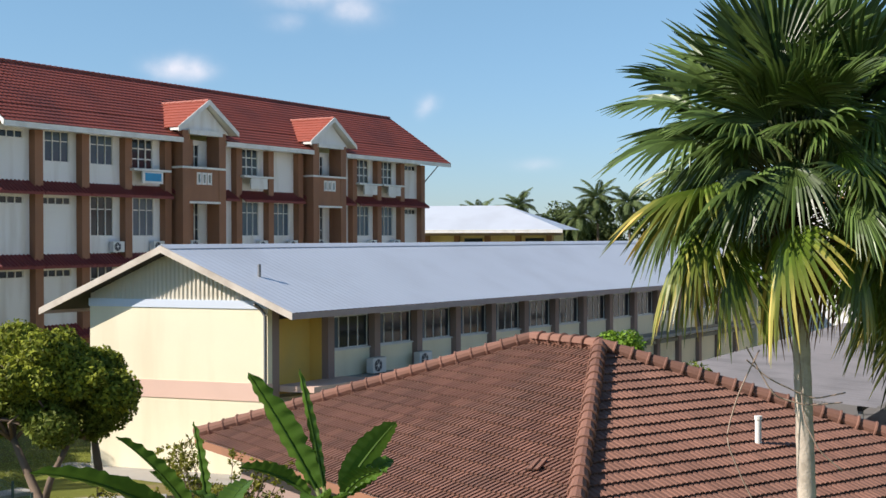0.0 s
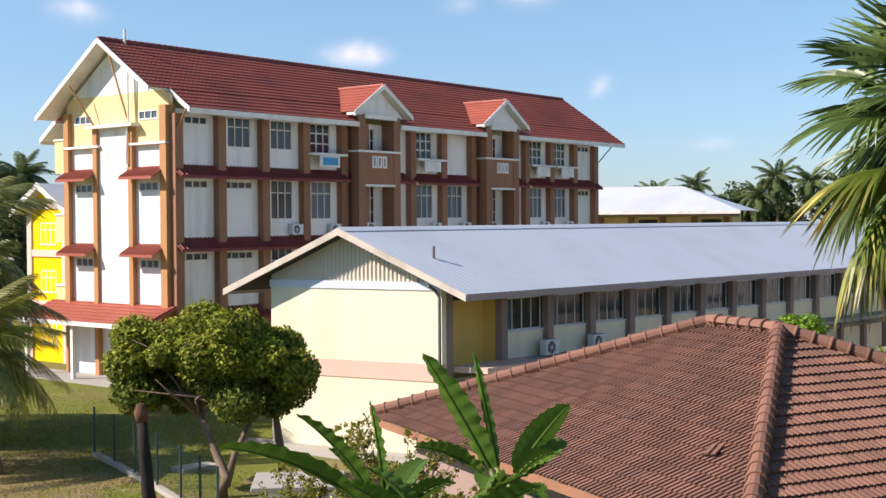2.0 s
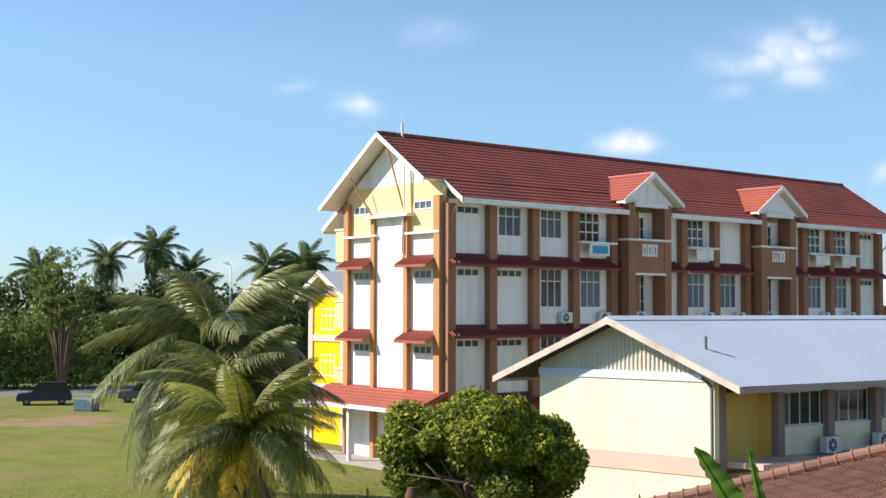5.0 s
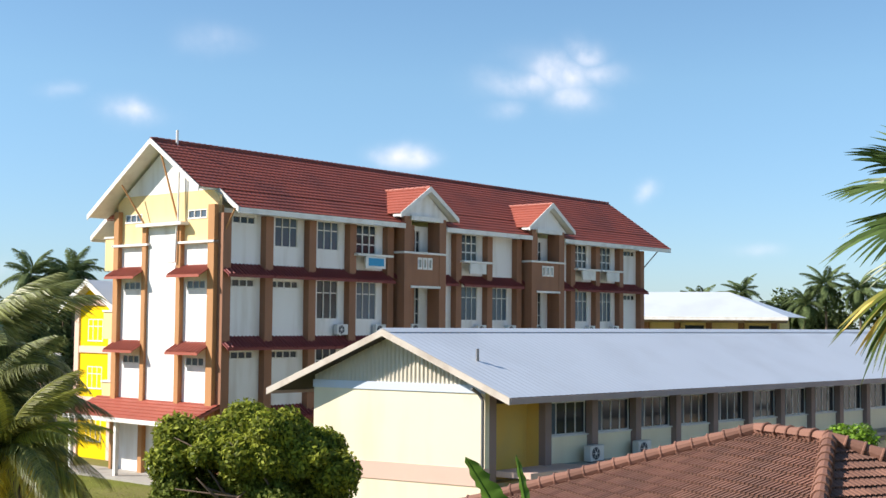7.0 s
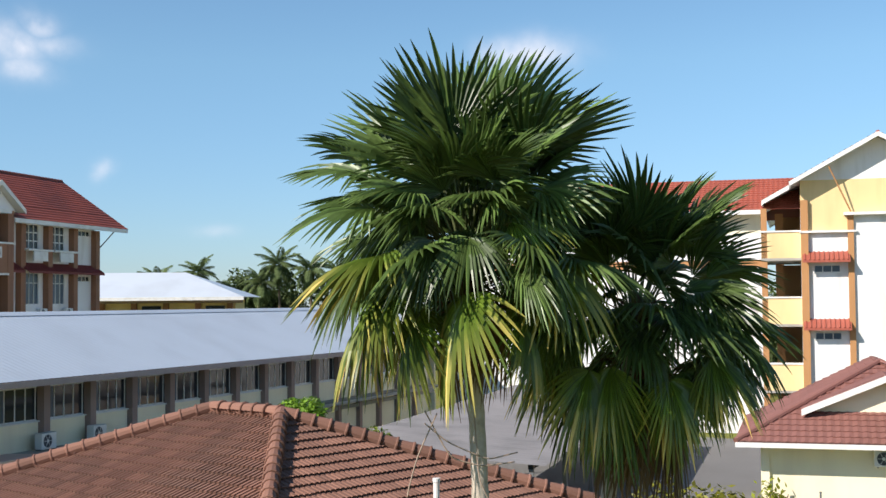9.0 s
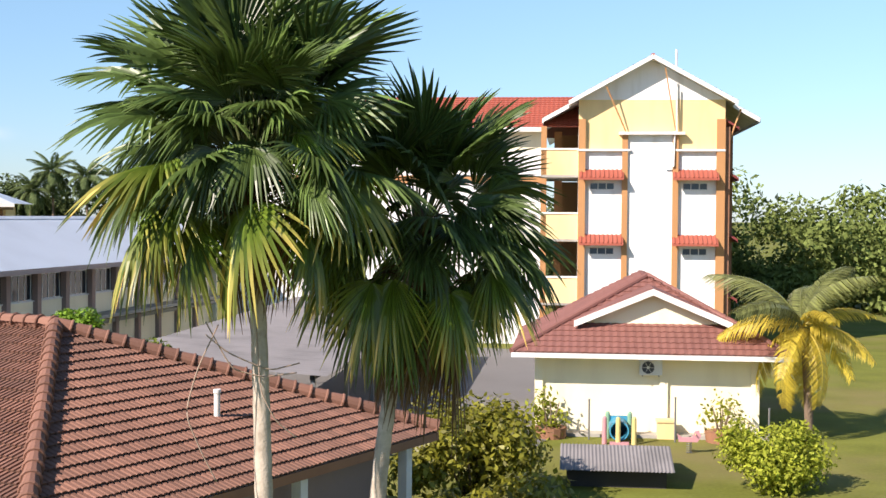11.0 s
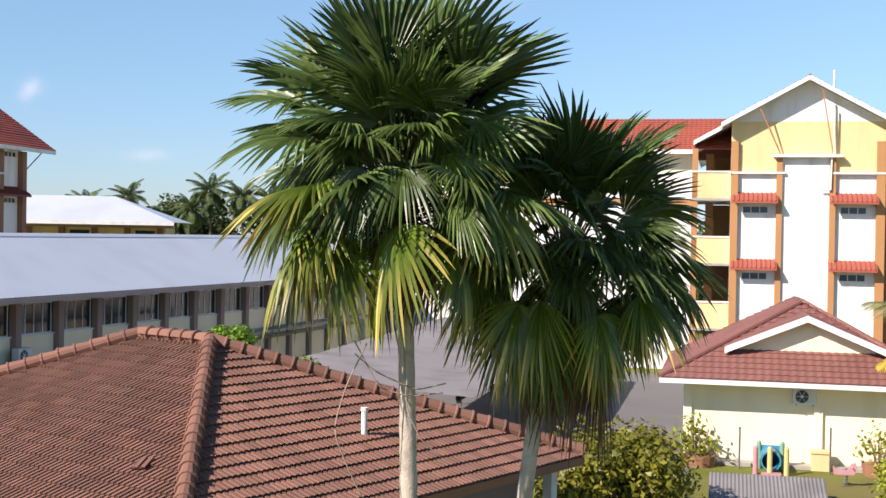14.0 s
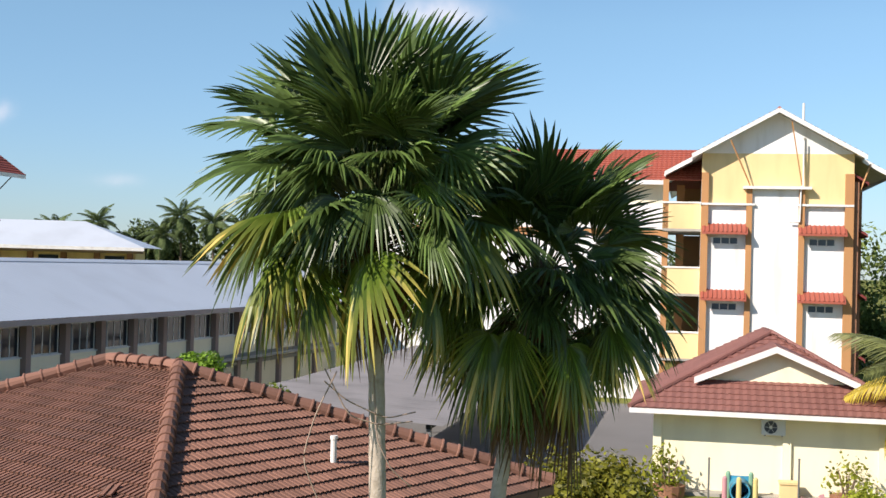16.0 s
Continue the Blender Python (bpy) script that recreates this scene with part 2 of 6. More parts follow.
def tile_field(name, p0, along, up, L, S, tile=0.3, course=0.36, lift=0.035, amp=0.03, material=None, cols=4, clip=None):
    """Courses of wavy tiles over a sloping rectangle, as one mesh."""
    along, up, p0 = Vector(along).normalized(), Vector(up).normalized(), Vector(p0)
    nrm = along.cross(up)
    if nrm.z < 0:
        nrm = -nrm
    nc = max(2, int(L / tile) * cols)
    rows = int(S / course) + 1
    verts, faces = [], []
    for r in range(rows):
        s0, s1 = r * course, min(S, (r + 1) * course + 0.02)
        base = len(verts)
        for s, l in ((s0, 0.0), (s0, lift), (s1, 0.0)):
            for i in range(nc + 1):
                w = amp * (0.5 + 0.5 * math.cos(2 * math.pi * (i / cols)))
                verts.append(p0 + along * (L * i / nc) + up * s + nrm * (l + (w if l else w * 0.6)))
        for k in range(2):
            for i in range(nc):
                a = base + k * (nc + 1) + i
                faces.append((a, a + 1, a + nc + 2, a + nc + 1))
    return raw(name, verts, faces, material)


# ---- ground ----
GRASS = mat("mown_grass", (0.146, 0.160, 0.031), 0.95, 0.32, 0.45, 0.8, 7.0, stain=(0.20, 0.155, 0.075), stain_amt=0.6, stain_scale=0.13, spec=0.1)
ASPHALT = mat("road_asphalt", (0.15, 0.145, 0.14), 0.9, 0.12, 0.3, 0.2, 20)
# dry trodden earth by the fence, in the ground's own surface
gn, gl = GRASS.node_tree.nodes, GRASS.node_tree.links
gtc = gn.new("ShaderNodeTexCoord")
gno = gn.new("ShaderNodeTexNoise")
gno.inputs["Scale"].default_value, gno.inputs["Detail"].default_value = 0.55, 7.0
gl.new(gtc.outputs["Object"], gno.inputs["Vector"])
mask = None
for ex, ey, ew in ((-17.5, 37.2, 3.6), (-13.6, 33.0, 3.0), (-21.0, 40.0, 3.2), (-10.5, 33.5, 1.6), (-57.0, 75.0, 5.0), (-9.5, 38.0, 2.6)):
    gv = gn.new("ShaderNodeVectorMath")
    gv.operation = "DISTANCE"
    gl.new(gtc.outputs["Object"], gv.inputs[0])
    gv.inputs[1].default_value = (ex, ey, 0)
    e = math_node(gn, gl, "SUBTRACT", 1.0, math_node(gn, gl, "DIVIDE", gv.outputs["Value"], ew))
    mask = e if mask is None else math_node(gn, gl, "MAXIMUM", mask, e)
mask = math_node(gn, gl, "ADD", mask, math_node(gn, gl, "MULTIPLY", math_node(gn, gl, "SUBTRACT", gno.outputs[0], 0.5), 2.6))
mask = math_node(gn, gl, "MULTIPLY", math_node(gn, gl, "SUBTRACT", mask, 0.0), 2.2, clamp=True)
gb = gn["Principled BSDF"]
gmx = gn.new("ShaderNodeMix")
gmx.data_type = "RGBA"
gl.new(mask, gmx.inputs[0])
gl.new(gb.inputs["Base Color"].links[0].from_socket, gmx.inputs[6])
gmx.inputs[7].default_value = (0.25, 0.175, 0.10, 1)
gl.new(gmx.outputs[2], gb.inputs["Base Color"])
bm = bmesh.new()
bmesh.ops.create_grid(bm, x_segments=60, y_segments=60, size=1500)
for v in bm.verts:
    v.co.z = -0.001
tagged(part("ground", bm, GRASS, None), "sunlit mown grass lawn with dry patches", "ground", kind="structure")

F = pose(0, 0, 0, 0, 0, -30.6)          # the school's grid: x out of the facade, y along it


def strip(name, pts, z, material, label, category):
    bm = bmesh.new()
    bm.faces.new([bm.verts.new((x, y, z)) for x, y in pts])
    return tagged(part(name, bm, material, None), label, category, kind="structure")


strip("road", [(-140, 43), (-140, 60), (-35, 152), (-22, 138)], 0.006, ASPHALT, "grey asphalt road along the lawn", "road")
strip("pavement", [(-14.2, 44.2), (-9, 41.2), (-6, 41), (-5, 42.2), (-13.6, 45.4)], 0.008, CONCRETE, "pale concrete apron along the classroom block", "pavement")
strip("yard", [(3, 45), (20, 37), (42, 60), (28, 75), (18, 62)], 0.006, ASPHALT, "grey asphalt yard between the buildings", "yard")

# ---- windows ----
CACHE = {}


def cached(key, make):
    if key not in CACHE:
        CACHE[key] = make()
    return CACHE[key]


def window(parent, m, w, h, cols, rows, frame_mat=TRIM, pane_mat=GLASS, bar=0.05, label=""):
    """A framed window, x out of the wall, y across, z up from its lower corner. rows: heights as shares."""
    ys = [w * i / cols for i in range(cols + 1)]
    tot, zs = sum(rows), [0.0]
    for r in rows:
        zs.append(zs[-1] + h * r / tot)

    key = (w, h, cols, tuple(rows), frame_mat.name)
    upright = cached(("u", h, bar, frame_mat.name), lambda: mesh_of(bx(bmesh.new(), -0.09, 0.012, 0, bar, 0, h), "mullion", frame_mat))
    level = cached(("l", w, bar, frame_mat.name), lambda: mesh_of(bx(bmesh.new(), -0.085, 0.008, 0, w, 0, bar), "transom", frame_mat))

    def sill_mesh():
        return mesh_of(bx(bmesh.new(), -0.085, 0.03, -0.02, w + 0.02, -0.03, bar), "window", frame_mat)

    win = put("window", cached(("s", *key), sill_mesh), parent, m, label)
    for i, y in enumerate(ys):
        put("mullion", upright, win, Matrix.Translation((0, y if i == 0 else y - bar if i == cols else y - bar / 2, 0)))
    for i, z in enumerate(zs[1:], 1):
        put("transom", level, win, Matrix.Translation((0, 0, z - bar if i == len(zs) - 1 else z - bar / 2)))
    for j in range(len(rows)):
        ph, pw = zs[j + 1] - zs[j], w / cols
        me = cached(("p", round(pw, 3), round(ph, 3), pane_mat.name), lambda: mesh_of(bx(bmesh.new(), -0.05, -0.04, 0.01, pw - 0.01, 0.01, ph - 0.01), "pane", pane_mat))
        for i in range(cols):
            put("pane", me, win, Matrix.Translation((0, ys[i], zs[j])))
    return win


def ac_unit(m, group="air conditioners on the walls", label="white air conditioner outdoor unit bracketed to the wall"):
    """Outdoor unit, x out of the wall; origin at its lower middle at the wall."""
    t = thing("air_conditioner", m, label, "air conditioner", group)

    def body():
        bm = bx(bmesh.new(), 0.08, 0.40, -0.42, 0.42, 0, 0.58)
        bmesh.ops.bevel(bm, geom=list(bm.edges), offset=0.02, segments=1, affect="EDGES")
        return mesh_of(bm, "body", ACWHITE)

    def grille():
        bm = bmesh.new()
        tube(bm, (0.40, -0.10, 0.29), (0.415, -0.10, 0.29), 0.23, seg=20)
        return mesh_of(bm, "fan_grille", DARKGRILLE)

    def hub():
        bm = bmesh.new()
        tube(bm, (0.415, -0.10, 0.29), (0.425, -0.10, 0.29), 0.06, seg=12)
        for k in range(3):
            tube(bm, (0.42, -0.10 - 0.22 * math.cos(k * 1.047), 0.29 - 0.22 * math.sin(k * 1.047)), (0.42, -0.10 + 0.22 * math.cos(k * 1.047), 0.29 + 0.22 * math.sin(k * 1.047)), 0.008, seg=5)
        return mesh_of(bm, "guard", ACWHITE)

    def bracket():
        bm = bx(bmesh.new(), 0, 0.42, -0.02, 0.02, -0.04, 0)
        return mesh_of(bm, "bracket", METALGREY)

    put("body", cached("acb", body), t)
    put("fan_grille", cached("acg", grille), t)
    put("guard", cached("ach", hub), t)
    for y in (-0.3, 0.3):
        put("bracket", cached("acr", bracket), t, Matrix.Translation((0, y, 0)))
    return t


def canopy(parent, y0, y1, z, out=0.9, drop=0.5, m=None, material=DARKRED):
    """A little tiled lean-to over an opening, x out of the wall."""
    def make():
        L = y1 - y0
        bm = bmesh.new()
        poly(bm, [(0, 0, 0), (0, 0, -0.10), (out, 0, -drop - 0.08), (out, 0, -drop)], (0, L, 0))
        n = max(2, int(L / 0.25))
        for i in range(n):
            y = L * (i + 0.5) / n
            tube(bm, (0.0, y, 0.015), (out + 0.02, y, -drop + 0.015), 0.05, seg=6)
        bx(bm, out - 0.02, out + 0.02, 0, L, -drop - 0.14, -drop - 0.03)
        return mesh_of(bm, "canopy", material)
    me = cached(("canopy", round(y1 - y0, 2), out, drop, material.name), make)
    return put("canopy", me, parent, (m or Matrix()) @ Matrix.Translation((0, y0, z)))


def gable_roof(parent, length, x_lo, x_hi, x_ridge, z_eave, z_ridge, y_in, y_out0, y_out1, lo_edge, tile_mat, gaps=()):
    """Two tiled slopes, with white barge boards and fascias; the lower part of each slope starts further in."""
    z_hi_ridge, z_hi_eave = z_ridge, z_eave
    for xe, side in ((x_hi, 1), (x_lo, -1)):
        run = abs(x_ridge - xe)
        rise = (z_hi_ridge - z_hi_eave) * run / abs(x_ridge - x_hi)
        z_eave = z_hi_ridge - rise
        sl = math.hypot(run, rise)
        up = Vector(((x_ridge - xe) / sl, 0, rise / sl))
        nrm = Vector((side * rise / sl, 0, run / sl))
        k = lo_edge / run            # share of the slope that is the skirt
        pm = Vector((xe, 0, z_eave)) + up * sl * k
        # decks
        bm = bmesh.new()
        a, r = Vector((xe, y_in, z_eave)), Vector((x_ridge, y_in, z_ridge))
        p = pm + Vector((0, y_in, 0))
        cuts = [y_in] + [v for g in (gaps if side > 0 else ()) for v in g] + [y_out1]
        for ya, yb in zip(cuts[::2], cuts[1::2]):
            o = Vector((0, ya - y_in, 0))
            poly(bm, [a + o, p + o, p + o - nrm * 0.12, a + o - nrm * 0.12], (0, yb - ya, 0))
        p2, r2 = pm + Vector((0, y_out0, 0)), Vector((x_ridge, y_out0, z_ridge))
        poly(bm, [p2, r2, r2 - Vector((0, 0, 0.13)), p2 - nrm * 0.12], (0, y_out1 - y_out0, 0))
        part("roof_deck", bm, TRIM, parent, "white painted boarding under the roof overhang")
        for ya, yb in zip(cuts[::2], cuts[1::2]):
            me = tile_field("roof_tiles", Vector((xe, ya, z_eave)) + nrm * 0.02, (0, 1, 0), up, yb - ya, sl * k, material=tile_mat)
            tagged(put("roof_tiles", me, parent), "red tile courses", kind="stuff")
            box("fascia", (xe - 0.02 if side > 0 else xe - 0.05, xe + 0.05 if side > 0 else xe + 0.02, ya, yb, z_eave - 0.26, z_eave + 0.02), TRIM, parent, "white fascia board")
        me = tile_field("roof_tiles", pm + Vector((0, y_out0, 0)) + nrm * 0.02, (0, 1, 0), up, y_out1 - y_out0, sl * (1 - k), material=tile_mat)
        tagged(put("roof_tiles", me, parent), "red tile courses", kind="stuff")
        # fascia and barge boards
        for y, s0, s1 in ((y_in, 0, k), (y_out0, k, 1), (y_out1, 0, 1)):
            q0 = Vector((xe, y, z_eave)) + up * sl * s0
            q1 = Vector((xe, y, z_eave)) + up * sl * s1
            bm = bmesh.new()
            poly(bm, [q0 + nrm * 0.05, q1 + nrm * 0.05, q1 + Vector((0, 0, -0.22)), q0 + Vector((0, 0, -0.22))], (0, -0.06 if y < 20 else 0.06, 0))
            part("barge_board", bm, TRIM, parent, "white barge board")
    bm = bmesh.new()
    n = int((y_out1 - y_out0) / 0.4)
    for i in range(n):
        y = y_out0 + (y_out1 - y_out0) * i / n
        tube(bm, (x_ridge, y, z_ridge + 0.02), (x_ridge, y + (y_out1 - y_out0) / n + 0.04, z_ridge + 0.045), 0.11, 0.12, seg=8)
    tagged(part("ridge_tile", bm, tile_mat, parent, "red ridge tiles"), kind="stuff")


def gable_end(parent, W, z_ridge, slope, light, pil_mat):
    """The narrow end in the plane y = 0, facing -y; x from -W to 0."""
    th = 0.22
    pil = [(-W, -W + 0.42), (-W * 0.70, -W * 0.70 + 0.34), (-W * 0.355, -W * 0.355 + 0.34), (-0.5, 0.0)]
    lp = (pil[0][1], pil[1][0])
    rp = (pil[2][1], pil[3][0])
    holes = []
    for a, b in (lp, rp):
        for z in (9.78, 5.84):
            holes.append((a + 0.28, a + 0.28 + 1.5, z, z + 0.45))
        if light:
            holes.append((a + 0.28, a + 0.28 + 1.5, 13.42, 13.87))
    zc = z_ridge - slope * W / 2 - 0.16
    zy = max(14.85, zc)
    xs = (z_ridge - 0.16 - zy) / slope

    def fn(bm, a, b, c, d):
        bx(bm, a, b, 0, th, c, d)
    bm = bmesh.new()
    wall(bm, fn, -W, 0, 0, 12.1, [h for h in holes if h[2] < 12])
    part("gable_wall", bm, WHITE, parent, "stained white painted end wall")
    bm = bmesh.new()
    wall(bm, fn, -W, 0, 12.1, 14.2, [h for h in holes if h[2] > 12])
    poly(bm, [(-W, 0, 14.2), (0, 0, 14.2), (0, 0, zc), (-W / 2 + xs, 0, zy), (-W / 2 - xs, 0, zy), (-W, 0, zc)] if zy > zc else [(-W, 0, 14.2), (0, 0, 14.2), (0, 0, zc), (-W, 0, zc)], (0, th, 0))
    part("gable_panel", bm, YELLOW, parent, "pale yellow painted upper wall")
    bm = bmesh.new()
    poly(bm, [(-W / 2 - xs, 0.01, zy), (-W / 2 + xs, 0.01, zy), (-W / 2, 0.01, z_ridge - 0.16)], (0, th - 0.01, 0))
    part("gable_peak", bm, WHITE, parent, "white painted gable peak")
    # centre shaft with its cap
    bm = bmesh.new()
    bx(bm, pil[1][1], pil[2][0], -0.10, 0, 3.6, 13.1)
    part("shaft", bm, WHITE, parent, "white shaft between the columns, stained by rain")
    box("shaft_cap", (pil[1][0] - 0.2, pil[2][1] + 0.35, -0.55, 0.0, 13.1, 13.26), TRIM, parent, "white ledge")
    for i, (a, b) in enumerate(pil):
        top = 13.1 if i in (1, 2) else 14.05
        box("column", (a, b, -0.26, 0.0 if i in (1, 2) else 0.35, 0, top), pil_mat, parent)
    for a, b in (lp, rp):
        box("ledge", (a - 0.42, b + 0.5, -0.30, 0, 12.12, 12.24), TRIM, parent, "thin white ledge")
    box("ledge", (-W - 0.08, lp[0] - 0.42, -0.34, 0.3, 12.12, 12.24), TRIM, parent)
    R = pose(0, 0, 0, 0, 0, -90)          # x out of the wall becomes -y
    for a, b in (lp, rp):
        for z in (11.0, 7.06):
            canopy(parent, a - 0.35, b + 0.1, z, 0.85, 0.5, R, REDTILE2)
        for z in (9.78, 5.84, 13.42) if light else (9.78, 5.84):
            window(parent, R @ Matrix.Translation((0, a + 0.28, z)), 1.5, 0.45, 3, [1], TRIM, GLASSC)
    # raking timber struts from the shaft ledge to the verge
    for x0, x1 in ((pil[1][0] + 0.2, pil[1][0] - 1.0), (pil[2][0] + 0.15, pil[2][0] - 0.55)):
        bm = bmesh.new()
        zt = z_ridge - abs(x1 + W / 2) * slope - 0.35
        tube(bm, (x0, -0.30, 13.3), (x1, -0.92, zt), 0.055, seg=4)
        part("strut", bm, pil_mat, parent, "raking timber strut")
    bm = bmesh.new()
    tube(bm, (0.1, 0.1, 12.3), (0.95, 0.3, z_ridge - slope * (W / 2 + 0.95) - 0.2), 0.06, seg=4)
    part("strut", bm, pil_mat, parent, "raking timber strut")
    bm = bmesh.new()
    tube(bm, (pil[2][0] + 0.2, -0.34, 13.3), (pil[2][0] + 0.2, -0.34, 16.0), 0.05, seg=8)
    tube(bm, (pil[2][0] + 0.1, -0.34, 13.3), (pil[2][0] + 0.05, -0.36, 11.2), 0.05, seg=8)
    tube(bm, (pil[2][0] + 0.05, -0.36, 11.2), (pil[2][0] - 0.55, -0.36, 11.2), 0.05, seg=8)
    part("drain_pipe", bm, TRIM, parent, "white drain pipe")


# ---- the long four-storey school block ----
def school_block():
    L, W, ze, zr = 40.05, 8.6, 13.85, 17.65
    t = thing("school_building", F @ Matrix.Translation((-49.25, 40.05, 0)), "long four-storey white school block, brown columns, red tiled roof", "building")
    gable_end(t, W, zr - 0.08, 0.6726, True, ORANGE)
    gable_roof(t, L, -11.65, 1.15, -4.5, ze, zr, 0.35, -0.95, L + 2.65, 1.55, REDTILE, gaps=((12.75, 16.45), (25.07, 28.77)))
    bm = bmesh.new()
    tube(bm, (-4.3, 0.6, 17.5), (-4.3, 0.6, 18.3), 0.07)
    part("vent_pipe", bm, TRIM, t, "white vent pipe")
    # back and far walls, slabs
    box("back_wall", (-W, -W + 0.2, 0.22, L, 0, 13.9), WHITE, t)
    bm = bx(bmesh.new(), -W + 0.2, -0.2, L - 0.2, L, 0, 13.9)
    poly(bm, [(-W, L - 0.2, 13.9), (0, L - 0.2, 13.9), (-W / 2, L - 0.2, zr - 0.3)], (0, 0.2, 0))
    part("far_wall", bm, WHITE, t)
    for z in (3.3, 6.85, 10.55, 13.7):
        box("floor_slab", (-W + 0.2, -0.2, 0.22, L - 0.2, z - 0.2, z), CONCRETE, t)
    # partition painted near-black so the rooms behind the windows look unlit
    box("partition", (-3.2, -3.05, 0.22, L - 0.2, 0, 13.6), DARKWOOD_SHADE, t, "near-black partition with the rooms' darkness put into its colour")
    bay = L / 13.0
    floors = [(0.0, 3.3), (3.3, 6.95), (6.95, 10.65), (10.65, 13.9)]
    # what each bay shows, floor by floor from the ground: v vents, w window, b barred window, n narrow window, p plain
    plan = ["vvwwnpwwnpwwv", "vvwwnpwwnpwwv", "vvwwnpwwnpwwv", "vWWbnpbpnpbbv"]
    for k, (z0, z1) in enumerate(floors):
        for b in range(13):
            y0, y1, kind = b * bay, (b + 1) * bay, plan[k][b]
            if kind == "v":
                hole = (y0 + 0.45, y0 + 2.45, z1 - 0.75, z1 - 0.33)
            elif kind in "wW":
                hole = (y0 + 0.72, y0 + 2.35, z0 + (1.35 if kind == "w" else 1.45), z1 - 0.22)
            elif kind == "b":
                hole = (y0 + 0.65, y0 + 2.3, z0 + 1.35, z1 - 0.2)
            elif kind == "n":
                hole = (y0 + 0.4, y0 + 1.05, z0 + 0.9, z1 - 0.25)
            else:
                hole = None
            bm = bmesh.new()
            wall(bm, lambda bm, a, c, d, e: bx(bm, -0.2, 0, a, c, d, e), max(y0, 0.36), y1, z0, z1, ([hole] if hole else []) + ([(y0 + 2.3, y0 + 3.0, z0 + 0.9, z1 - 0.25)] if kind == "n" else []))
            part("wall_panel", bm, WHITE, t)
            if hole:
                mm = Matrix.Translation((-0.04, hole[0], hole[2]))
                w, h = hole[1] - hole[0], hole[3] - hole[2]
                w, h = round(w, 3), round(h, 3)
                if kind == "v":
                    window(t, mm, w, h, 4, [1], TRIM, GLASS, 0.06)
                elif kind in "wW":
                    window(t, mm, w, h, 3, [2.1, 1], TRIM, GLASSC if kind == "W" or b > 2 else GLASS)
                elif kind == "b":
                    window(t, mm, w, h, 3, [1, 1, 1], TRIM, GLASS, 0.07)
                else:
                    window(t, mm, w, h, 2, [1, 1, 1], TRIM, GLASSC)
                    window(t, Matrix.Translation((-0.04, y0 + 2.3, z0 + 0.9)), 0.7, h, 2, [1, 1, 1], TRIM, GLASS)
            if k < 3 and b not in (4, 5, 8, 9):
                canopy(t, y0 + 0.02, y1 - 0.02, z1 + 0.42 if k else 3.75, 0.85, 0.55)
            elif k < 3:
                s = (0.45, 1.7) if b % 2 == 0 else (bay - 1.7, bay - 0.45)
                canopy(t, y0 + s[0], y0 + s[1], z1 + 0.42 if k else 3.75, 0.85, 0.55)
            if kind == "b":
                box("ac_ledge", (0.0, 0.75, y0 + 0.1, y0 + bay - 0.1, z0 + 1.22, z0 + 1.34), TRIM, t, "white ledge")
                box("ac_screen", (0.62, 0.72, y0 + 0.75, y0 + 2.35, z0 + 0.55, z0 + 1.2), TRIM, t, "white louvred screen")
                if b == 3:
                    box("banner", (0.722, 0.735, y0 + 0.95, y0 + 2.2, z0 + 0.68, z0 + 1.12), BLUESIGN, t, "blue panel")
    for b in range(14):
        if b in (5, 9):
            continue
        y = min(max(b * bay, 0.25), L - 0.2)
        box("column", (0.0, 0.42, y - 0.26, y + 0.26, 0, 13.62), BROWN, t)
    box("ledge", (-0.3, 0.4, L - 0.35, L + 0.1, 12.1, 12.22), TRIM, t)
    bm = bmesh.new()
    tube(bm, (0.2, L + 0.05, 12.2), (0.5, L + 1.9, 13.7), 0.05, seg=4)
    part("strut", bm, METALGREY, t)
    # two projecting bays with dormer gables
    for yc in (5 * bay - 0.8, 9 * bay - 0.8):
        w, out = 1.55, 1.1
        for s in (-1, 1):
            box("tower_column", (out - 0.55, out, yc + s * w - 0.3, yc + s * w + 0.3, 0, 14.3), BROWN, t)
            box("tower_cheek", (0, out - 0.55, yc + s * w - 0.12, yc + s * w + 0.12, 6.95, 14.2), BROWN, t)
        for z in (10.3,):
            holes = [(yc - 0.62 + i * 0.45, yc - 0.62 + i * 0.45 + 0.3, z + 1.0, z + 1.62) for i in range(3)]
            bm = wall(bmesh.new(), lambda bm, a, c, d, e: bx(bm, out - 0.2, out - 0.03, a, c, d, e), yc - w + 0.3, yc + w - 0.3, z, z + 1.85, holes)
            part("balcony_front", bm, BROWN, t)
            for h in holes:
                bm = wall(bmesh.new(), lambda bm, a, c, d, e: bx(bm, out - 0.14, out + 0.0, a, c, d, e), h[0] - 0.04, h[1] + 0.04, h[2] - 0.04, h[3] + 0.04, [(h[0] + 0.07, h[1] - 0.07, h[2] + 0.08, h[3] - 0.08)])
                part("vent_frame", bm, TRIM, t, "white vent frame")
            box("balcony_cap", (out - 0.75, out + 0.08, yc - w - 0.4, yc + w + 0.4, z + 1.85, z + 1.97), TRIM, t, "white coping")
            box("balcony_sill", (out - 0.3, out + 0.06, yc - w + 0.25, yc + w - 0.25, z - 0.13, z), TRIM, t, "white band")
            box("balcony_floor", (0, out - 0.2, yc - w + 0.12, yc + w - 0.12, z, z + 0.18), CONCRETE, t)
        box("inner_column", (0.0, 0.3, yc - 0.55, yc - 0.1, 0, 13.9), BROWN, t)
        # dormer
        hw, xa, xb = 2.6, out + 0.35, -4.2
        za, zb = 14.35, 16.05
        bm = bmesh.new()
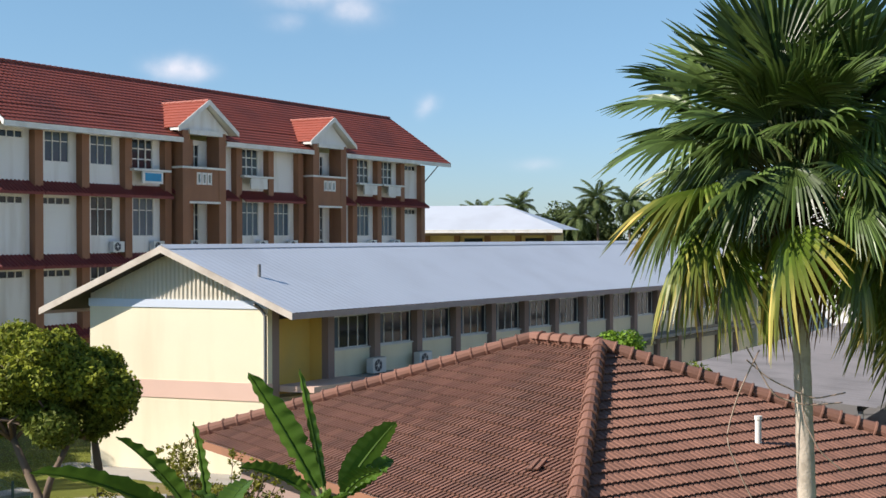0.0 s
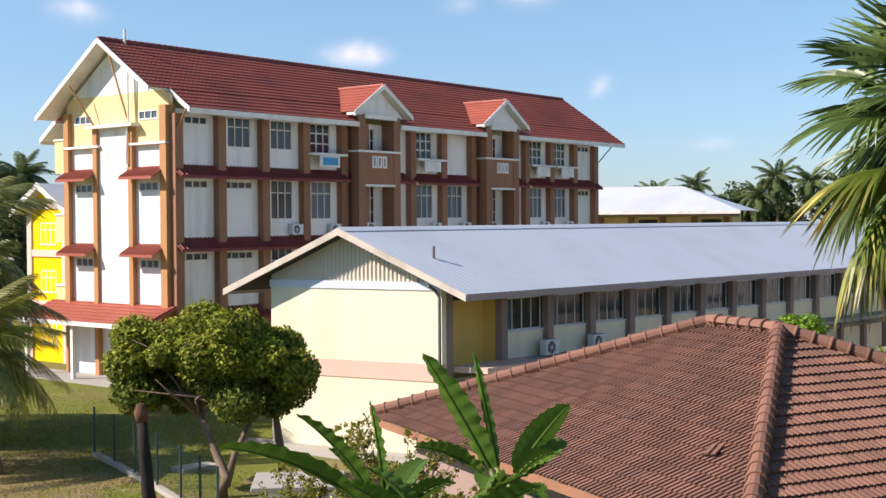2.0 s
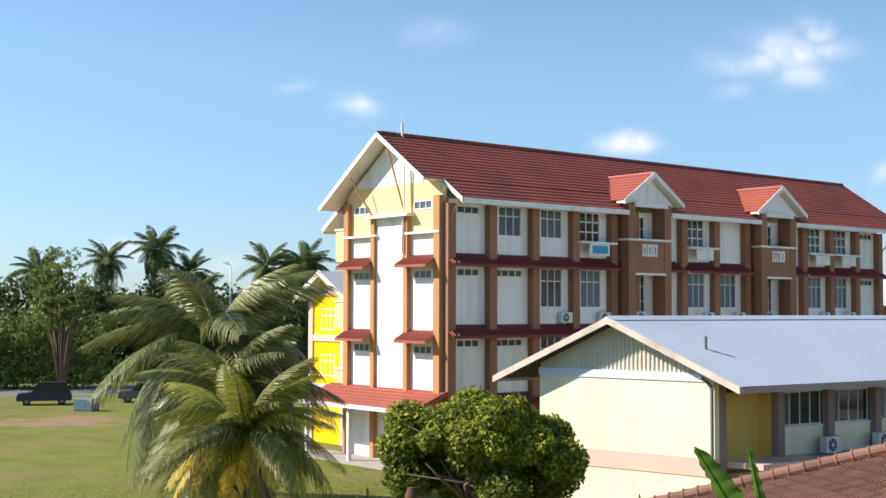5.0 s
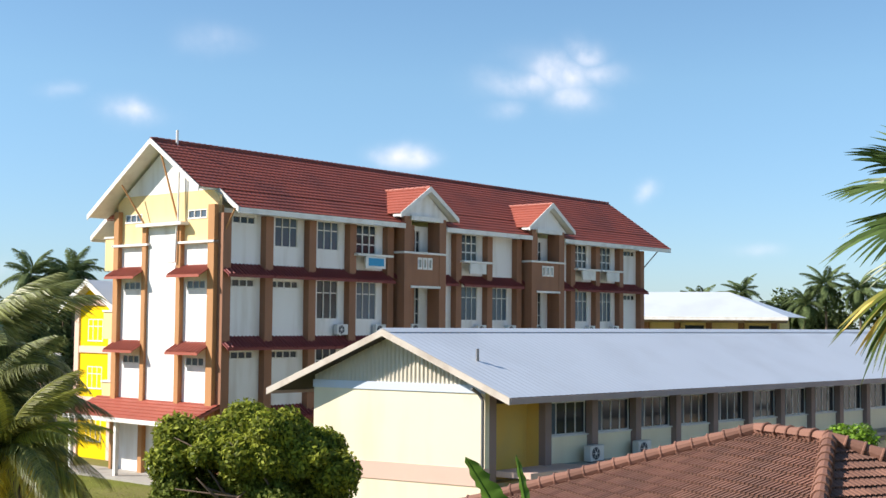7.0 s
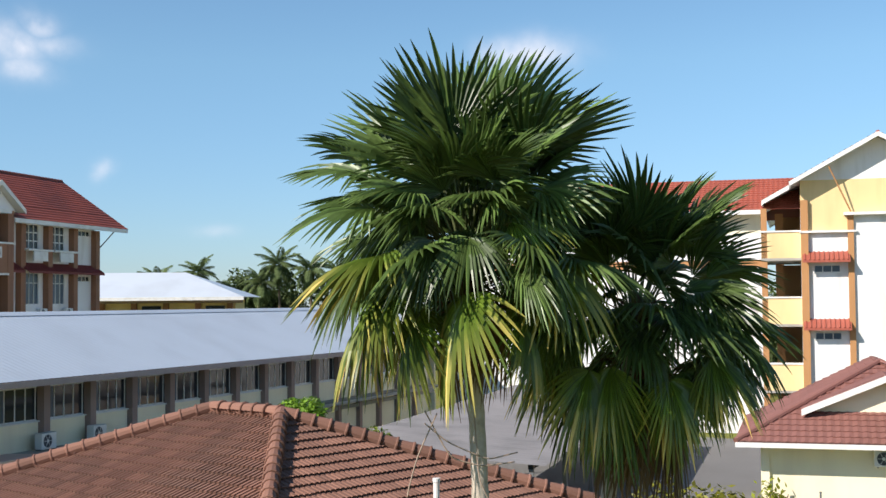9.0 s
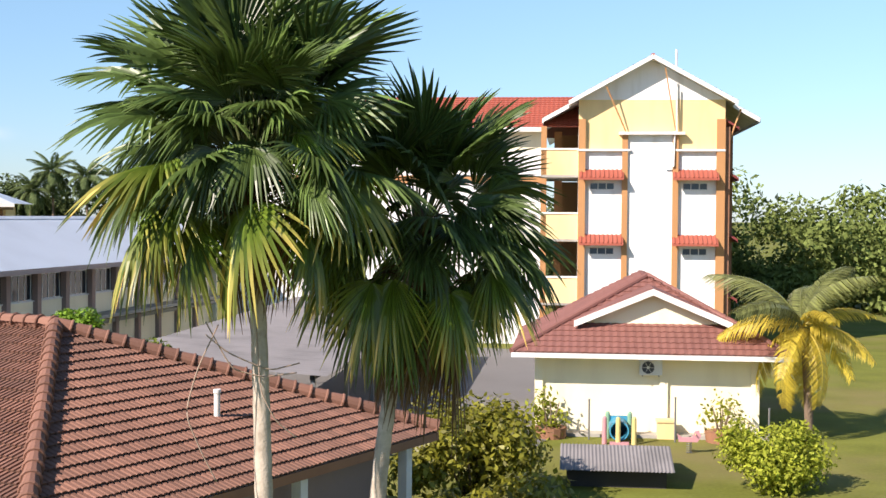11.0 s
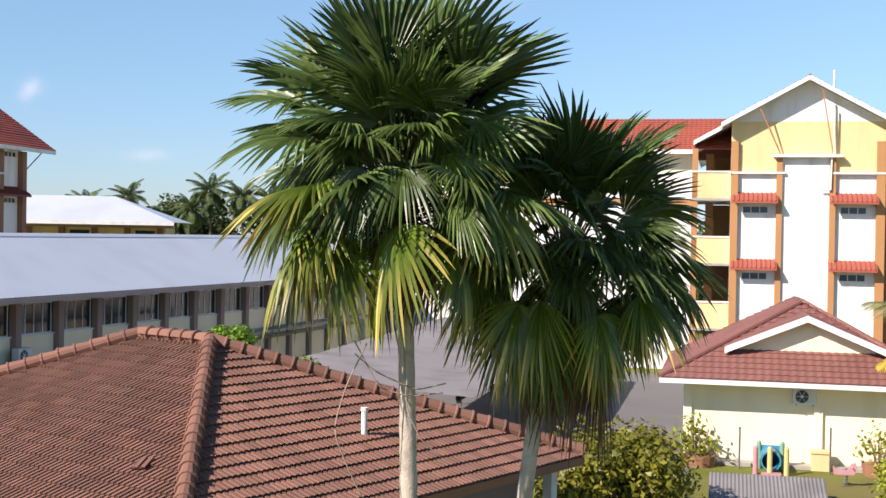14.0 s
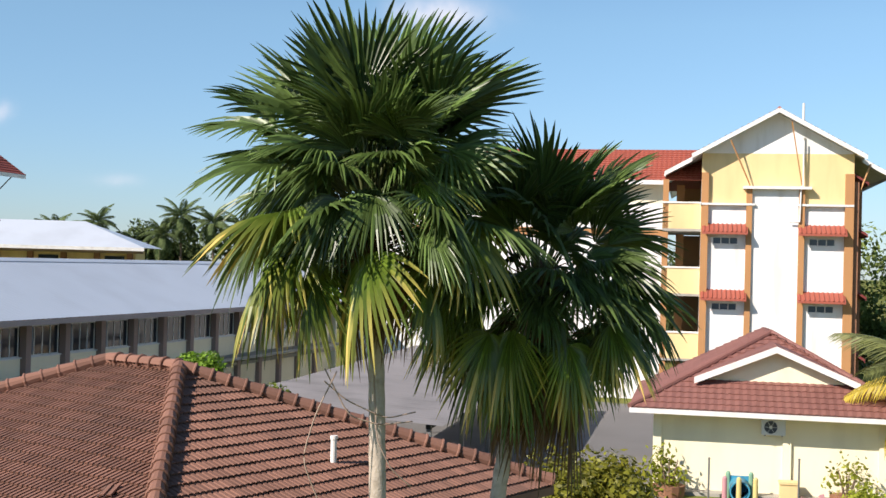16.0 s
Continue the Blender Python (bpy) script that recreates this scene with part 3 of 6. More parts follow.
        poly(bm, [(out - 0.1, yc - hw + 0.35, za - 0.1), (out - 0.1, yc + hw - 0.35, za - 0.1), (out - 0.1, yc, zb - 0.15)], (-0.2, 0, 0))
        part("dormer_gable", bm, WHITE, t, "white dormer gable")
        box("dormer_beam", (out - 0.35, out + 0.15, yc - 1.4, yc + 1.4, 14.1, 14.36), TRIM, t, "white beam")
        for s in (-1, 1):
            e0, r0 = Vector((xa, yc + s * hw, za)), Vector((xa, yc, zb))
            e1, r1 = Vector((0.9, yc + s * hw, za)), Vector((-2.9, yc, zb))
            bm = bmesh.new()
            vs = [bm.verts.new(p) for p in (e0, r0, r1, e1)] + [bm.verts.new(p - Vector((0, 0, 0.12))) for p in (e0, r0, r1, e1)]
            for f in ((0, 1, 2, 3), (7, 6, 5, 4), (0, 4, 5, 1), (1, 5, 6, 2), (2, 6, 7, 3), (3, 7, 4, 0)):
                bm.faces.new([vs[i] for i in f])
            part("dormer_deck", bm, TRIM, t)
            up = (r0 - e0).normalized()
            sl = (r0 - e0).length
            fld = tile_field("dormer_tiles", (xa, yc + s * hw, za + 0.03), (-1, 0, 0), up, xa + 2.9, sl, material=REDTILE2)
            bmx = bmesh.new()
            bmx.from_mesh(fld)
            # trim where the dormer dies into the main slope
            g = bmx.verts[:] + bmx.edges[:] + bmx.faces[:]
            slope = Vector((3.8, 0, 5.65)).normalized()
            bmesh.ops.bisect_plane(bmx, geom=g, plane_co=Vector((1.15, yc, 13.87)), plane_no=slope, clear_inner=True)
            bmx.to_mesh(fld)
            bmx.free()
            tagged(put("dormer_tiles", fld, t), "bright red tile courses", kind="stuff")
            bm = bmesh.new()
            poly(bm, [e0 + Vector((0, 0, 0.08)), r0 + Vector((0, 0, 0.1)), r0 - Vector((0, 0, 0.2)), e0 - Vector((0, 0, 0.2))], (0.05, 0, 0))
            part("barge_board", bm, TRIM, t, "white barge board")
        bm = bmesh.new()
        for i in range(10):
            x = xa - 0.42 * i
            tube(bm, (x, yc, zb + 0.05), (x - 0.46, yc, zb + 0.03), 0.11, 0.10, seg=8)
        tagged(part("ridge_tile", bm, REDTILE2, t), kind="stuff")
    # ground-floor porch roof round the end
    bm = bmesh.new()
    poly(bm, [(0.4, 0, 3.95), (0.4, -2.2, 3.1), (-W - 1.4, -2.2, 3.1), (-W - 1.4, 0, 3.95)], (0, 0, -0.14))
    part("porch_roof", bm, REDTILE2, t, "red tiled porch roof")
    me = tile_field("porch_tiles", (-W - 1.4, -2.2, 3.13), (1, 0, 0), (0, 2.2, 0.85), W + 1.8, 2.36, material=REDTILE2)
    tagged(put("porch_tiles", me, t), "red tile courses", kind="stuff")
    box("porch_fascia", (-W - 1.45, 0.45, -2.26, -2.2, 2.92, 3.14), TRIM, t)
    for x in (-W - 1.1, -5.6, -2.0):
        box("porch_post", (x - 0.1, x + 0.1, -2.0, -1.8, 0, 3.02), TRIM, t)
    box("porch_floor", (-W - 2.3, 0.6, -2.4, 0, 0, 0.12), CONCRETE, t)
    # back wing seen past the end: yellow parapets and a tiled canopy
    for z0, z1, x in ((10.9, 12.7, -W - 1.9), (7.1, 8.6, -W - 1.9), (3.9, 4.7, -W - 1.9)):
        box("balcony_parapet", (x, -W, 0.5, 3.2, z0, z1), YELLOW, t, "weathered yellow balcony parapet")
        box("balcony_cap", (x - 0.06, -W, 0.44, 3.26, z1, z1 + 0.1), TRIM, t)
    canopy(t, 0.3, 3.3, 14.2, 1.5, 0.35, Matrix.Translation((-W, 3.6, 0)) @ pose(0, 0, 0, 0, 0, 180), REDTILE2)
    for b, z in ((2, 7.45), (3, 7.45), (6, 7.45), (7, 7.45), (10, 7.45), (11, 7.45), (2, 3.9)):
        ac_unit(t.matrix_basis @ Matrix.Translation((0.02, b * bay + 2.35, z)))
    for b in (4.75, 8.75):
        ac_unit(t.matrix_basis @ Matrix.Translation((0.02, b * bay, 7.5)))
    for b in (4.6, 8.6):
        ac_unit(t.matrix_basis @ Matrix.Translation((0.02, b * bay, 11.7)))
    return t


school_block()


# ---- the school block across the yard, its end towards the camera ----
def cross_block():
    W, ze, zr = 8.75, 14.28, 17.8
    t = thing("school_building", F @ Matrix.Translation((9.08, 76.0, 0)), "four-storey white and yellow school block with orange columns and red roof", "building")
    gable_end(t, W, zr, (zr - ze + 0.1) / (W / 2 + 2.2), False, ORANGE)
    gable_roof(t, 26.0, -W - 2.2, 2.2, -W / 2, ze - 0.1, zr, 1.2, -0.95, 26.0, 1.6, REDTILE2)
    bm = bmesh.new()
    tube(bm, (-2.9, 0.5, 16.0), (-2.9, 0.5, 18.3), 0.07)
    part("vent_pipe", bm, TRIM, t, "white vent pipe")
    for z in (3.3, 6.85, 10.55, 13.7):
        box("floor_slab", (-W + 0.2, -0.2, 0.22, 25, z - 0.2, z), CONCRETE, t)
    for z0, z1 in ((0, 3.3), (3.3, 6.95), (6.95, 10.65), (10.65, 13.7)):
        for b in range(8):
            y0 = 0.22 + b * 3.05
            bm = wall(bmesh.new(), lambda bm, a, c, d, e: bx(bm, -0.2, 0, a, c, d, e), y0, y0 + 3.05, z0, z1, [(y0 + 0.8, y0 + 2.3, z0 + 1.2, z1 - 0.3)])
            part("wall_panel", bm, WHITE, t)
            window(t, Matrix.Translation((-0.04, y0 + 0.8, z0 + 1.2)), 1.5, round(z1 - z0 - 1.5, 3), 3, [2, 1])
            canopy(t, y0, y0 + 3.0, z1 + 0.4, 0.85, 0.55)
    for b in range(9):
        box("column", (0, 0.3, b * 3.05, b * 3.05 + 0.45, 0, 13.6), BROWN, t)
    box("side_column", (0, 0.85, 3.0, 3.7, 0, 13.6), BROWN, t, "dark brown projecting column")
    # open corridor bay on the other side of the end
    for z0, z1 in ((0.0, 2.6), (2.8, 6.6), (6.75, 10.5), (10.7, 13.7)):
        x0, x1 = -W - 2.3, -W
        box("corridor_parapet", (x0, x1, 0.9, 1.1, z0 + 0.0, z0 + 1.55), YELLOW, t, "pale yellow corridor parapet")
        box("corridor_cap", (x0 - 0.03, x1, 0.84, 1.16, z0 + 1.55, z0 + 1.65), TRIM, t)
        box("corridor_slab", (x0, x1, 0.9, 10, z0 - 0.15, z0), CONCRETE, t)
        box("corridor_post", (x0, x0 + 0.35, 0.9, 1.25, z0, z1), ORANGE, t)
        box("corridor_post", (x0 + 0.75, x0 + 1.25, 6.0, 6.3, z0, z1), ORANGE, t)
        box("corridor_back", (x0 + 1.1, x1, 9.8, 10, z0, z1), ORANGE, t)
    box("side_wall", (-W, -W + 0.2, 0.22, 25, 0, 13.7), WHITE, t)
    # long wing that runs off behind the palms
    for z0, z1, c in ((0, 3.0, WHITE), (3.0, 6.55, WHITE), (6.55, 7.0, ORANGE), (7.0, 10.2, WHITE), (10.2, 10.7, ORANGE), (10.7, 12.3, WHITE), (12.3, 13.6, CREAM)):
        box("wing_wall", (-W - 22, -W - 2.3, 3.0, 3.2, z0, z1), c, t)
    box("wing_wall", (-W - 22, -W - 21.8, 3.2, 10, 0, 13.6), WHITE, t)
    me = tile_field("wing_tiles", (-W - 24, 2.1, 13.72), (1, 0, 0), (0, 4.4, 2.3), 24 + W / 2, 4.97, material=REDTILE2)
    tagged(put("wing_tiles", me, t), "red tile courses", kind="stuff")
    bm = bmesh.new()
    poly(bm, [(-W - 24, 2.1, 13.68), (-W - 2.2, 2.1, 13.68), (-W / 2, 6.5, 16.0), (-W - 24, 6.5, 16.0)], (0, 0, -0.12))
    part("wing_deck", bm, TRIM, t)
    bm = bmesh.new()
    poly(bm, [(-W - 24, 6.5, 16.0), (-W / 2, 6.5, 16.0), (-W / 2, 11, 13.7), (-W - 24, 11, 13.7)], (0, 0, -0.1))
    part("wing_back_slope", bm, REDTILE2, t)
    box("wing_fascia", (-W - 24, -W - 2.2, 2.04, 2.1, 13.45, 13.72), TRIM, t)
    return t


cross_block()


# ---- low hall with a hipped and gabled roof in front of it ----
HALLTILE = mat("red_brown_hall_tile", (0.225, 0.098, 0.078), 0.65, 0.15, 0.6, 0.2, 25, stain=(0.12, 0.05, 0.04), stain_amt=0.4, stain_scale=0.5)


def hall():
    t = thing("hall", F @ Matrix.Translation((-1.75, 46.8, 0)), "low cream hall with a hipped red-brown tiled roof", "building")
    W, D, ze, zp = 8.9, 8.0, 3.12, 5.75
    box("front_wall", (0.4, W - 0.2, 0, 0.2, 0, ze - 0.1), CREAM, t)
    for x in (0.4, 5.05, W - 0.5):
        box("pier", (x, x + 0.3, -0.12, 0, 0, ze - 0.1), CREAM, t)
    box("side_wall", (0.4, 0.6, 0.2, D, 0, ze - 0.1), CREAM, t)
    box("side_wall", (W - 0.4, W - 0.2, 0.2, D, 0, ze - 0.1), CREAM, t)
    box("back_wall", (0.6, W - 0.4, D - 0.2, D, 0, ze - 0.1), CREAM, t)
    box("plinth", (0.1, W + 0.1, -0.7, 0, 0, 0.12), CONCRETE, t)
    box("soffit", (-0.4, W + 0.8, -0.95, 0, ze - 0.12, ze - 0.08), CREAM, t)
    x0, x1, y0, y1, xm, yp, yq = -0.45, W + 0.85, -1.0, D + 1, W / 2 + 0.35, 3.9, D - 3.9 + 0.4
    bm = bmesh.new()
    vs = [bm.verts.new(p) for p in ((x0, y0, ze), (x1, y0, ze), (x1, y1, ze), (x0, y1, ze), (xm, yp, zp), (xm, max(yp + 0.2, yq), zp))]
    for f in ((0, 1, 4), (1, 2, 5, 4), (2, 3, 5), (3, 0, 4, 5), (0, 3, 2, 1)):
        bm.faces.new([vs[k] for k in f])
    part("roof_deck", bm, HALLTILE, t)

    def clipped(me, planes):
        b = bmesh.new()
        b.from_mesh(me)
        for co, no in planes:
            bmesh.ops.bisect_plane(b, geom=b.verts[:] + b.edges[:] + b.faces[:], plane_co=Vector(co), plane_no=Vector(no), clear_outer=True)
        b.to_mesh(me)
        b.free()
        return me
    hx, hy = xm - x0, yp - y0
    up = Vector((0, hy, zp - ze))
    me = clipped(tile_field("roof_tiles", (x0, y0, ze + 0.03), (1, 0, 0), up, x1 - x0, up.length, material=HALLTILE),
                 [((x0, y0, 0), (-hy, hx, 0)), ((x1, y0, 0), (hy, hx, 0))])
    tagged(put("roof_tiles", me, t), "red-brown tile courses", kind="stuff")
    for s, xe in ((1, x0), (-1, x1)):
        up = Vector((xm - xe, 0, zp - ze))
        me = clipped(tile_field("roof_tiles", (xe, y0, ze + 0.03), (0, 1, 0), up, y1 - y0, up.length, material=HALLTILE), [((xe, y0, 0), (s * hy, -hx, 0))])
        tagged(put("roof_tiles", me, t), "red-brown tile courses", kind="stuff")
        bm = bmesh.new()
        a, b = Vector((xe, y0, ze + 0.06)), Vector((xm, yp, zp + 0.06))
        for k in range(18):
            tube(bm, a.lerp(b, k / 18), a.lerp(b, (k + 1.1) / 18) + Vector((0, 0, 0.02)), 0.12, 0.10, seg=8)
        tagged(part("hip_tile", bm, HALLTILE, t), kind="stuff")
    # gable set into the front slope
    g, zg, za, yg = 2.95, 4.28, 5.42, 0.75
    bm = bmesh.new()
    poly(bm, [(xm - g + 0.3, yg, zg - 0.25), (xm + g - 0.3, yg, zg - 0.25), (xm, yg, za - 0.12)], (0, 0.15, 0))
    part("gable_wall", bm, CREAM, t)
    for s in (-1, 1):
        a, r = Vector((xm + s * g, yg - 0.45, zg - 0.05)), Vector((xm, yg - 0.45, za + 0.05))
        bm = bmesh.new()
        poly(bm, [a, r, r - Vector((0, 0, 0.24)), a - Vector((0, 0, 0.24))], (0, -0.07, 0))
        part("barge_board", bm, TRIM, t, "white barge board")
        bm = bmesh.new()
        poly(bm, [a + Vector((0, 0, 0.03)), r + Vector((0, 0, 0.03)), r - Vector((0, 0, 0.1)), a - Vector((0, 0, 0.1))], (0, 2.6, 0))
        part("gable_slope", bm, HALLTILE, t)
    box("gutter", (x0, x1, y0 - 0.1, y0, ze - 0.16, ze + 0.01), TRIM, t, "white gutter")
    ac_unit(t.matrix_basis @ Matrix.Translation((4.7, -0.02, 2.3)) @ pose(0, 0, 0, 0, 0, -90))
    return t


hall()


# ---- silver-roofed classroom block, its end wall set askew ----
SY = Vector((math.sin(radians(36.0)), math.cos(radians(36.0)), 0))
SX = Vector((math.sin(radians(109.5)), math.cos(radians(109.5)), 0))
SM = Matrix.Translation((-5.94, 42.35, 0)) @ Matrix(((SX.x, SY.x, 0, 0), (SX.y, SY.y, 0, 0), (0, 0, 1, 0), (0, 0, 0, 1)))


RECESS = mat("deep_yellow_paint", (0.80, 0.52, 0.12), 0.75, 0.06, 0.6, 0.1, 30, stain=(0.55, 0.42, 0.2), stain_amt=0.3, stain_scale=0.7)
OLDMAUVE = mat("weathered_mauve_board", (0.40, 0.31, 0.28), 0.8, 0.12, 1.5, 0.2, 25)
OLDTRIM = mat("weathered_cream_board", (0.62, 0.55, 0.46), 0.8, 0.12, 1.5, 0.2, 25, stain=(0.34, 0.27, 0.21), stain_amt=0.5, stain_scale=1.2)


def classroom_block():
    t = thing("classroom_block", Matrix(), "two-storey cream classroom block with a silver metal roof", "building")
    W, L, zr, ze, ov = 7.15, 44.0, 7.93, 5.69, 1.48
    sb = lambda n, d, mt, lb="": box(n, d, mt, t, lb, SM)
    sb("end_wall", (-W, 0, 0, 0.22, 0, 2.58), CREAM)
    sb("end_band", (-W - 0.01, 0.01, -0.03, 0.22, 2.58, 3.2), PINK, "pink band")
    sb("end_wall", (-W, 0, 0, 0.22, 3.2, 5.76), CREAM)
    sb("end_beam", (-W - 0.02, 0.02, -0.04, 0.22, 5.76, 6.04), PALEBLUE, "pale blue painted beam")
    n = 168
    verts, faces = [], []
    for i in range(n + 1):           # ribbed sheet in the gable
        x = -W * i / n
        y = (0.03, 0.075, 0.075, 0.03)[i % 4]
        zt = zr - 0.13 - (zr - ze) * abs(x + W / 2) / (W / 2 + ov)
        verts += [SM @ Vector((x, y, 6.04)), SM @ Vector((x, y, zt)), SM @ Vector((x, y + 0.03, 6.04)), SM @ Vector((x, y + 0.03, zt))]
    for i in range(n):
        a = 4 * i
        faces += [(a, a + 4, a + 5, a + 1), (a + 2, a + 3, a + 7, a + 6)]
    put("gable_sheet", raw("gable_sheet", verts, faces, mat("cream_ribbed_sheet", (0.62, 0.57, 0.46), 0.7, 0.08, 1.0, 0.1)), t, None, "cream ribbed sheet")
    sb("back_wall", (-W, -W + 0.2, 0.22, L, 0, 5.65), CREAM)
    sb("far_wall", (-W + 0.2, 0, L - 0.2, L, 0, 5.65), CREAM)
    sb("floor_slab", (-W + 0.2, -0.05, 0.22, L - 0.2, 2.45, 2.65), CONCRETE)
    # near-black ceiling and partition: the rooms' darkness is in their colour
    sb("ceiling_slab", (-W + 0.2, -0.05, 0.22, L - 0.2, 5.6, 5.72), DARKWOOD_SHADE)
    sb("partition", (-3.6, -3.5, 0.22, L, 0, 5.4), DARKWOOD_SHADE)
    bay, first, inset = 2.67, 0.63, -0.75
    nb = 16
    # upper storey: recessed yellow bay, then glazed bays
    sb("recess_wall", (inset - 0.2, inset, 0.22, first + bay - 0.15, 2.65, 5.6), RECESS, "deep yellow recessed wall")
    sb("return_wall", (inset - 0.2, -0.2, first + bay - 0.15, first + bay, 2.65, 5.6), RECESS)
    # near-black strip across the head of the recess
    sb("recess_lintel", (inset, -0.05, 0.5, first + bay - 0.15, 5.38, 5.6), DARKWOOD_SHADE)
    for b in range(nb):
        y0, y1 = b * bay + (first if b else 0.1), (b + 1) * bay + first
        sb("pillar", (-0.26, 0.0, max(y0 - 0.17, 0.23), max(y0 - 0.17, 0.23) + 0.34, 0, 5.72), MAUVE)
        if b:
            sb("sill_wall", (-0.4, -0.2, y0 + 0.2, y1 - 0.2, 2.65, 4.04), CREAM)
            sb("sill", (-0.44, -0.14, y0 + 0.2, y1 - 0.2, 4.04, 4.09), TRIM, "pale sill")
            win = box("window", (-0.32, -0.27, y0 + 0.2, y1 - 0.2, 4.09, 4.14), TRIM, t, "pale painted steel window frame", SM)
            box("transom", (-0.32, -0.27, y0 + 0.2, y1 - 0.2, 5.26, 5.33), TRIM, win, "", SM)
            for i in range(5):
                y = y0 + 0.25 + (bay - 0.5) * i / 4
                box("mullion", (-0.325, -0.268, y - 0.02, y + 0.02, 4.14, 5.26), TRIM, win, "", SM)
            for i in range(4):
                y = y0 + 0.27 + (bay - 0.5) * i / 4
                box("pane", (-0.30, -0.292, y, y + (bay - 0.5) / 4 - 0.03, 4.14, 5.26), GLASSC if (b * 7 + i * 5) % 7 == 0 else GLASS, win, "", SM)
            sb("vent_rail", (-0.36, -0.22, y0 + 0.2, y1 - 0.2, 5.33, 5.41), MAUVE)
            for i in range(4):
                y = y0 + 0.35 + i * 0.6
                sb("vent_block", (-0.36, -0.22, y, y + 0.18, 5.41, 5.6), MAUVE)
        sb("lower_wall", (-0.4, -0.2, y0 + 0.2, y1 - 0.2, 0, 2.45), CREAM)
    sb("porch_slab", (-0.2, 1.3, 0.6, 4.2, 2.88, 3.08), PINK, "pale pink concrete porch slab")
    sb("porch_slab", (-0.2, 1.0, 4.2, 42, 2.9, 3.06), CONCRETE, "stained concrete ledge")
    # roof: two corrugated slopes
    fr = 0.68
    nn = 300
    for s, xe in ((1, ov), (-1, -W - ov)):
        xr = -W / 2
        verts, faces = [], []
        for j in range(3):
            for i in range(nn + 1):
                y = -fr + (L + 2 * fr) * i / nn
                k = (0, 1, 1)[j]
                zz = ze + (zr - ze) * k + (0.012 if i % 2 else 0) - (0.06 if j == 2 else 0)
                verts.append(SM @ Vector((xe + (xr - xe) * k, y, zz)))
        for i in range(nn):
            faces.append((i, i + 1, i + nn + 2, i + nn + 1))
        put("roof_sheet", raw("roof_sheet", verts, faces, ZINC), t, None, "silver corrugated metal roofing")
        bm = bmesh.new()
        poly(bm, [SM @ Vector(p) for p in ((xe, -fr + 0.05, ze - 0.03), (xr, -fr + 0.05, zr - 0.03), (xr, -fr + 0.05, zr - 0.12), (xe, -fr + 0.05, ze - 0.1))], SM.to_3x3() @ Vector((0, L + 2 * fr - 0.1, 0)))
        part("roof_deck", bm, DARKWOOD_SHADE, t)
        bm = bmesh.new()
        poly(bm, [SM @ Vector(p) for p in ((xe, -fr, ze + 0.0), (xr, -fr, zr + 0.0), (xr, -fr, zr - 0.24), (xe, -fr, ze - 0.24))], SM.to_3x3() @ Vector((0, -0.05, 0)))
        part("barge_board", bm, OLDTRIM, t, "weathered cream barge board")
        sb("fascia", (min(xe, xe + s * 0.05), max(xe, xe + s * 0.05), -fr, L + fr, ze - 0.22, ze - 0.02), OLDMAUVE, "weathered mauve fascia board")
    bm = bmesh.new()
    poly(bm, [SM @ Vector(p) for p in ((-W / 2 - 0.3, -fr, zr - 0.10), (-W / 2, -fr, zr + 0.05), (-W / 2 + 0.3, -fr, zr - 0.10), (-W / 2, -fr, zr + 0.03))], SM.to_3x3() @ Vector((0, L + 2 * fr, 0)))
    part("ridge_flashing", bm, ZINC, t)
    bm = bmesh.new()
    a, b = SM @ Vector((-1.1, 1.0, 6.5)), SM @ Vector((-1.1, 1.0, 7.27))
    tube(bm, a, b, 0.06)
    part("vent_pipe", bm, METALGREY, t, "dark vent pipe")
    bm = bmesh.new()
    p = [SM @ Vector(q) for q in ((0.0, -0.12, 0), (0.0, -0.12, 5.55), (-0.12, -0.16, 5.75), (-0.2, -0.4, 5.95))]
    for a, b in zip(p, p[1:]):
        tube(bm, a, b, 0.06)
    part("downpipe", bm, METALGREY, t, "grey downpipe")
    ry = -36.0
    for y in (5.62, 8.55):
        o = SM @ Vector((-0.02, y, 3.10))
        ac_unit(pose(*o, 0, 0, ry + 2), label="white air conditioner outdoor unit on the classroom ledge")


classroom_block()


# ---- far silver-roofed block ----
def far_block():
    t = thing("far_block", pose(-14, 122, 0, 0, 0, -14.0), "distant low block with a silver roof and yellow walls", "building")
    box("wall", (0, 25, 2.2, 8, 0, 8.6), YELLOW, t)
    for i in range(9):
        box("pillar", (0.3 + i * 3.0, 0.8 + i * 3.0, 1.6, 2.1, 0, 8.6), BROWN, t)
        if i < 8 and i % 2:
            box("window", (1.2 + i * 3.0, 3.0 + i * 3.0, 2.17, 2.25, 6.6, 8.1), GLASS, t)
    # added dark strip below the roof edge, eave shade put into its colour
    box("eave_beam", (-1, 26, -0.2, 0.1, 8.35, 8.7), MAUVE, t)
    bm = bmesh.new()
    vs = [bm.verts.new(p) for p in ((-2, -2, 8.9), (26.4, -2, 8.9), (26.4, 10, 8.9), (-2, 10, 8.9), (2, 4, 11.3), (20, 4, 11.3))]
    for f in ((0, 1, 5, 4), (1, 2, 5), (2, 3, 4, 5), (3, 0, 4), (0, 3, 2, 1)):
        bm.faces.new([vs[i] for i in f])
    part("roof", bm, ZINC, t, "silver metal hipped roof")
    box("fascia", (-2, 26.4, -2.06, -2, 8.6, 8.9), TRIM, t)


far_block()


# ---- brown-tiled bungalow ----
def bungalow():
    t = thing("bungalow", pose(3.045, 30.655, 0, 0, 0, 34.5), "single-storey house with a hipped brown concrete tile roof", "house")
    return t


BUNG = bungalow()

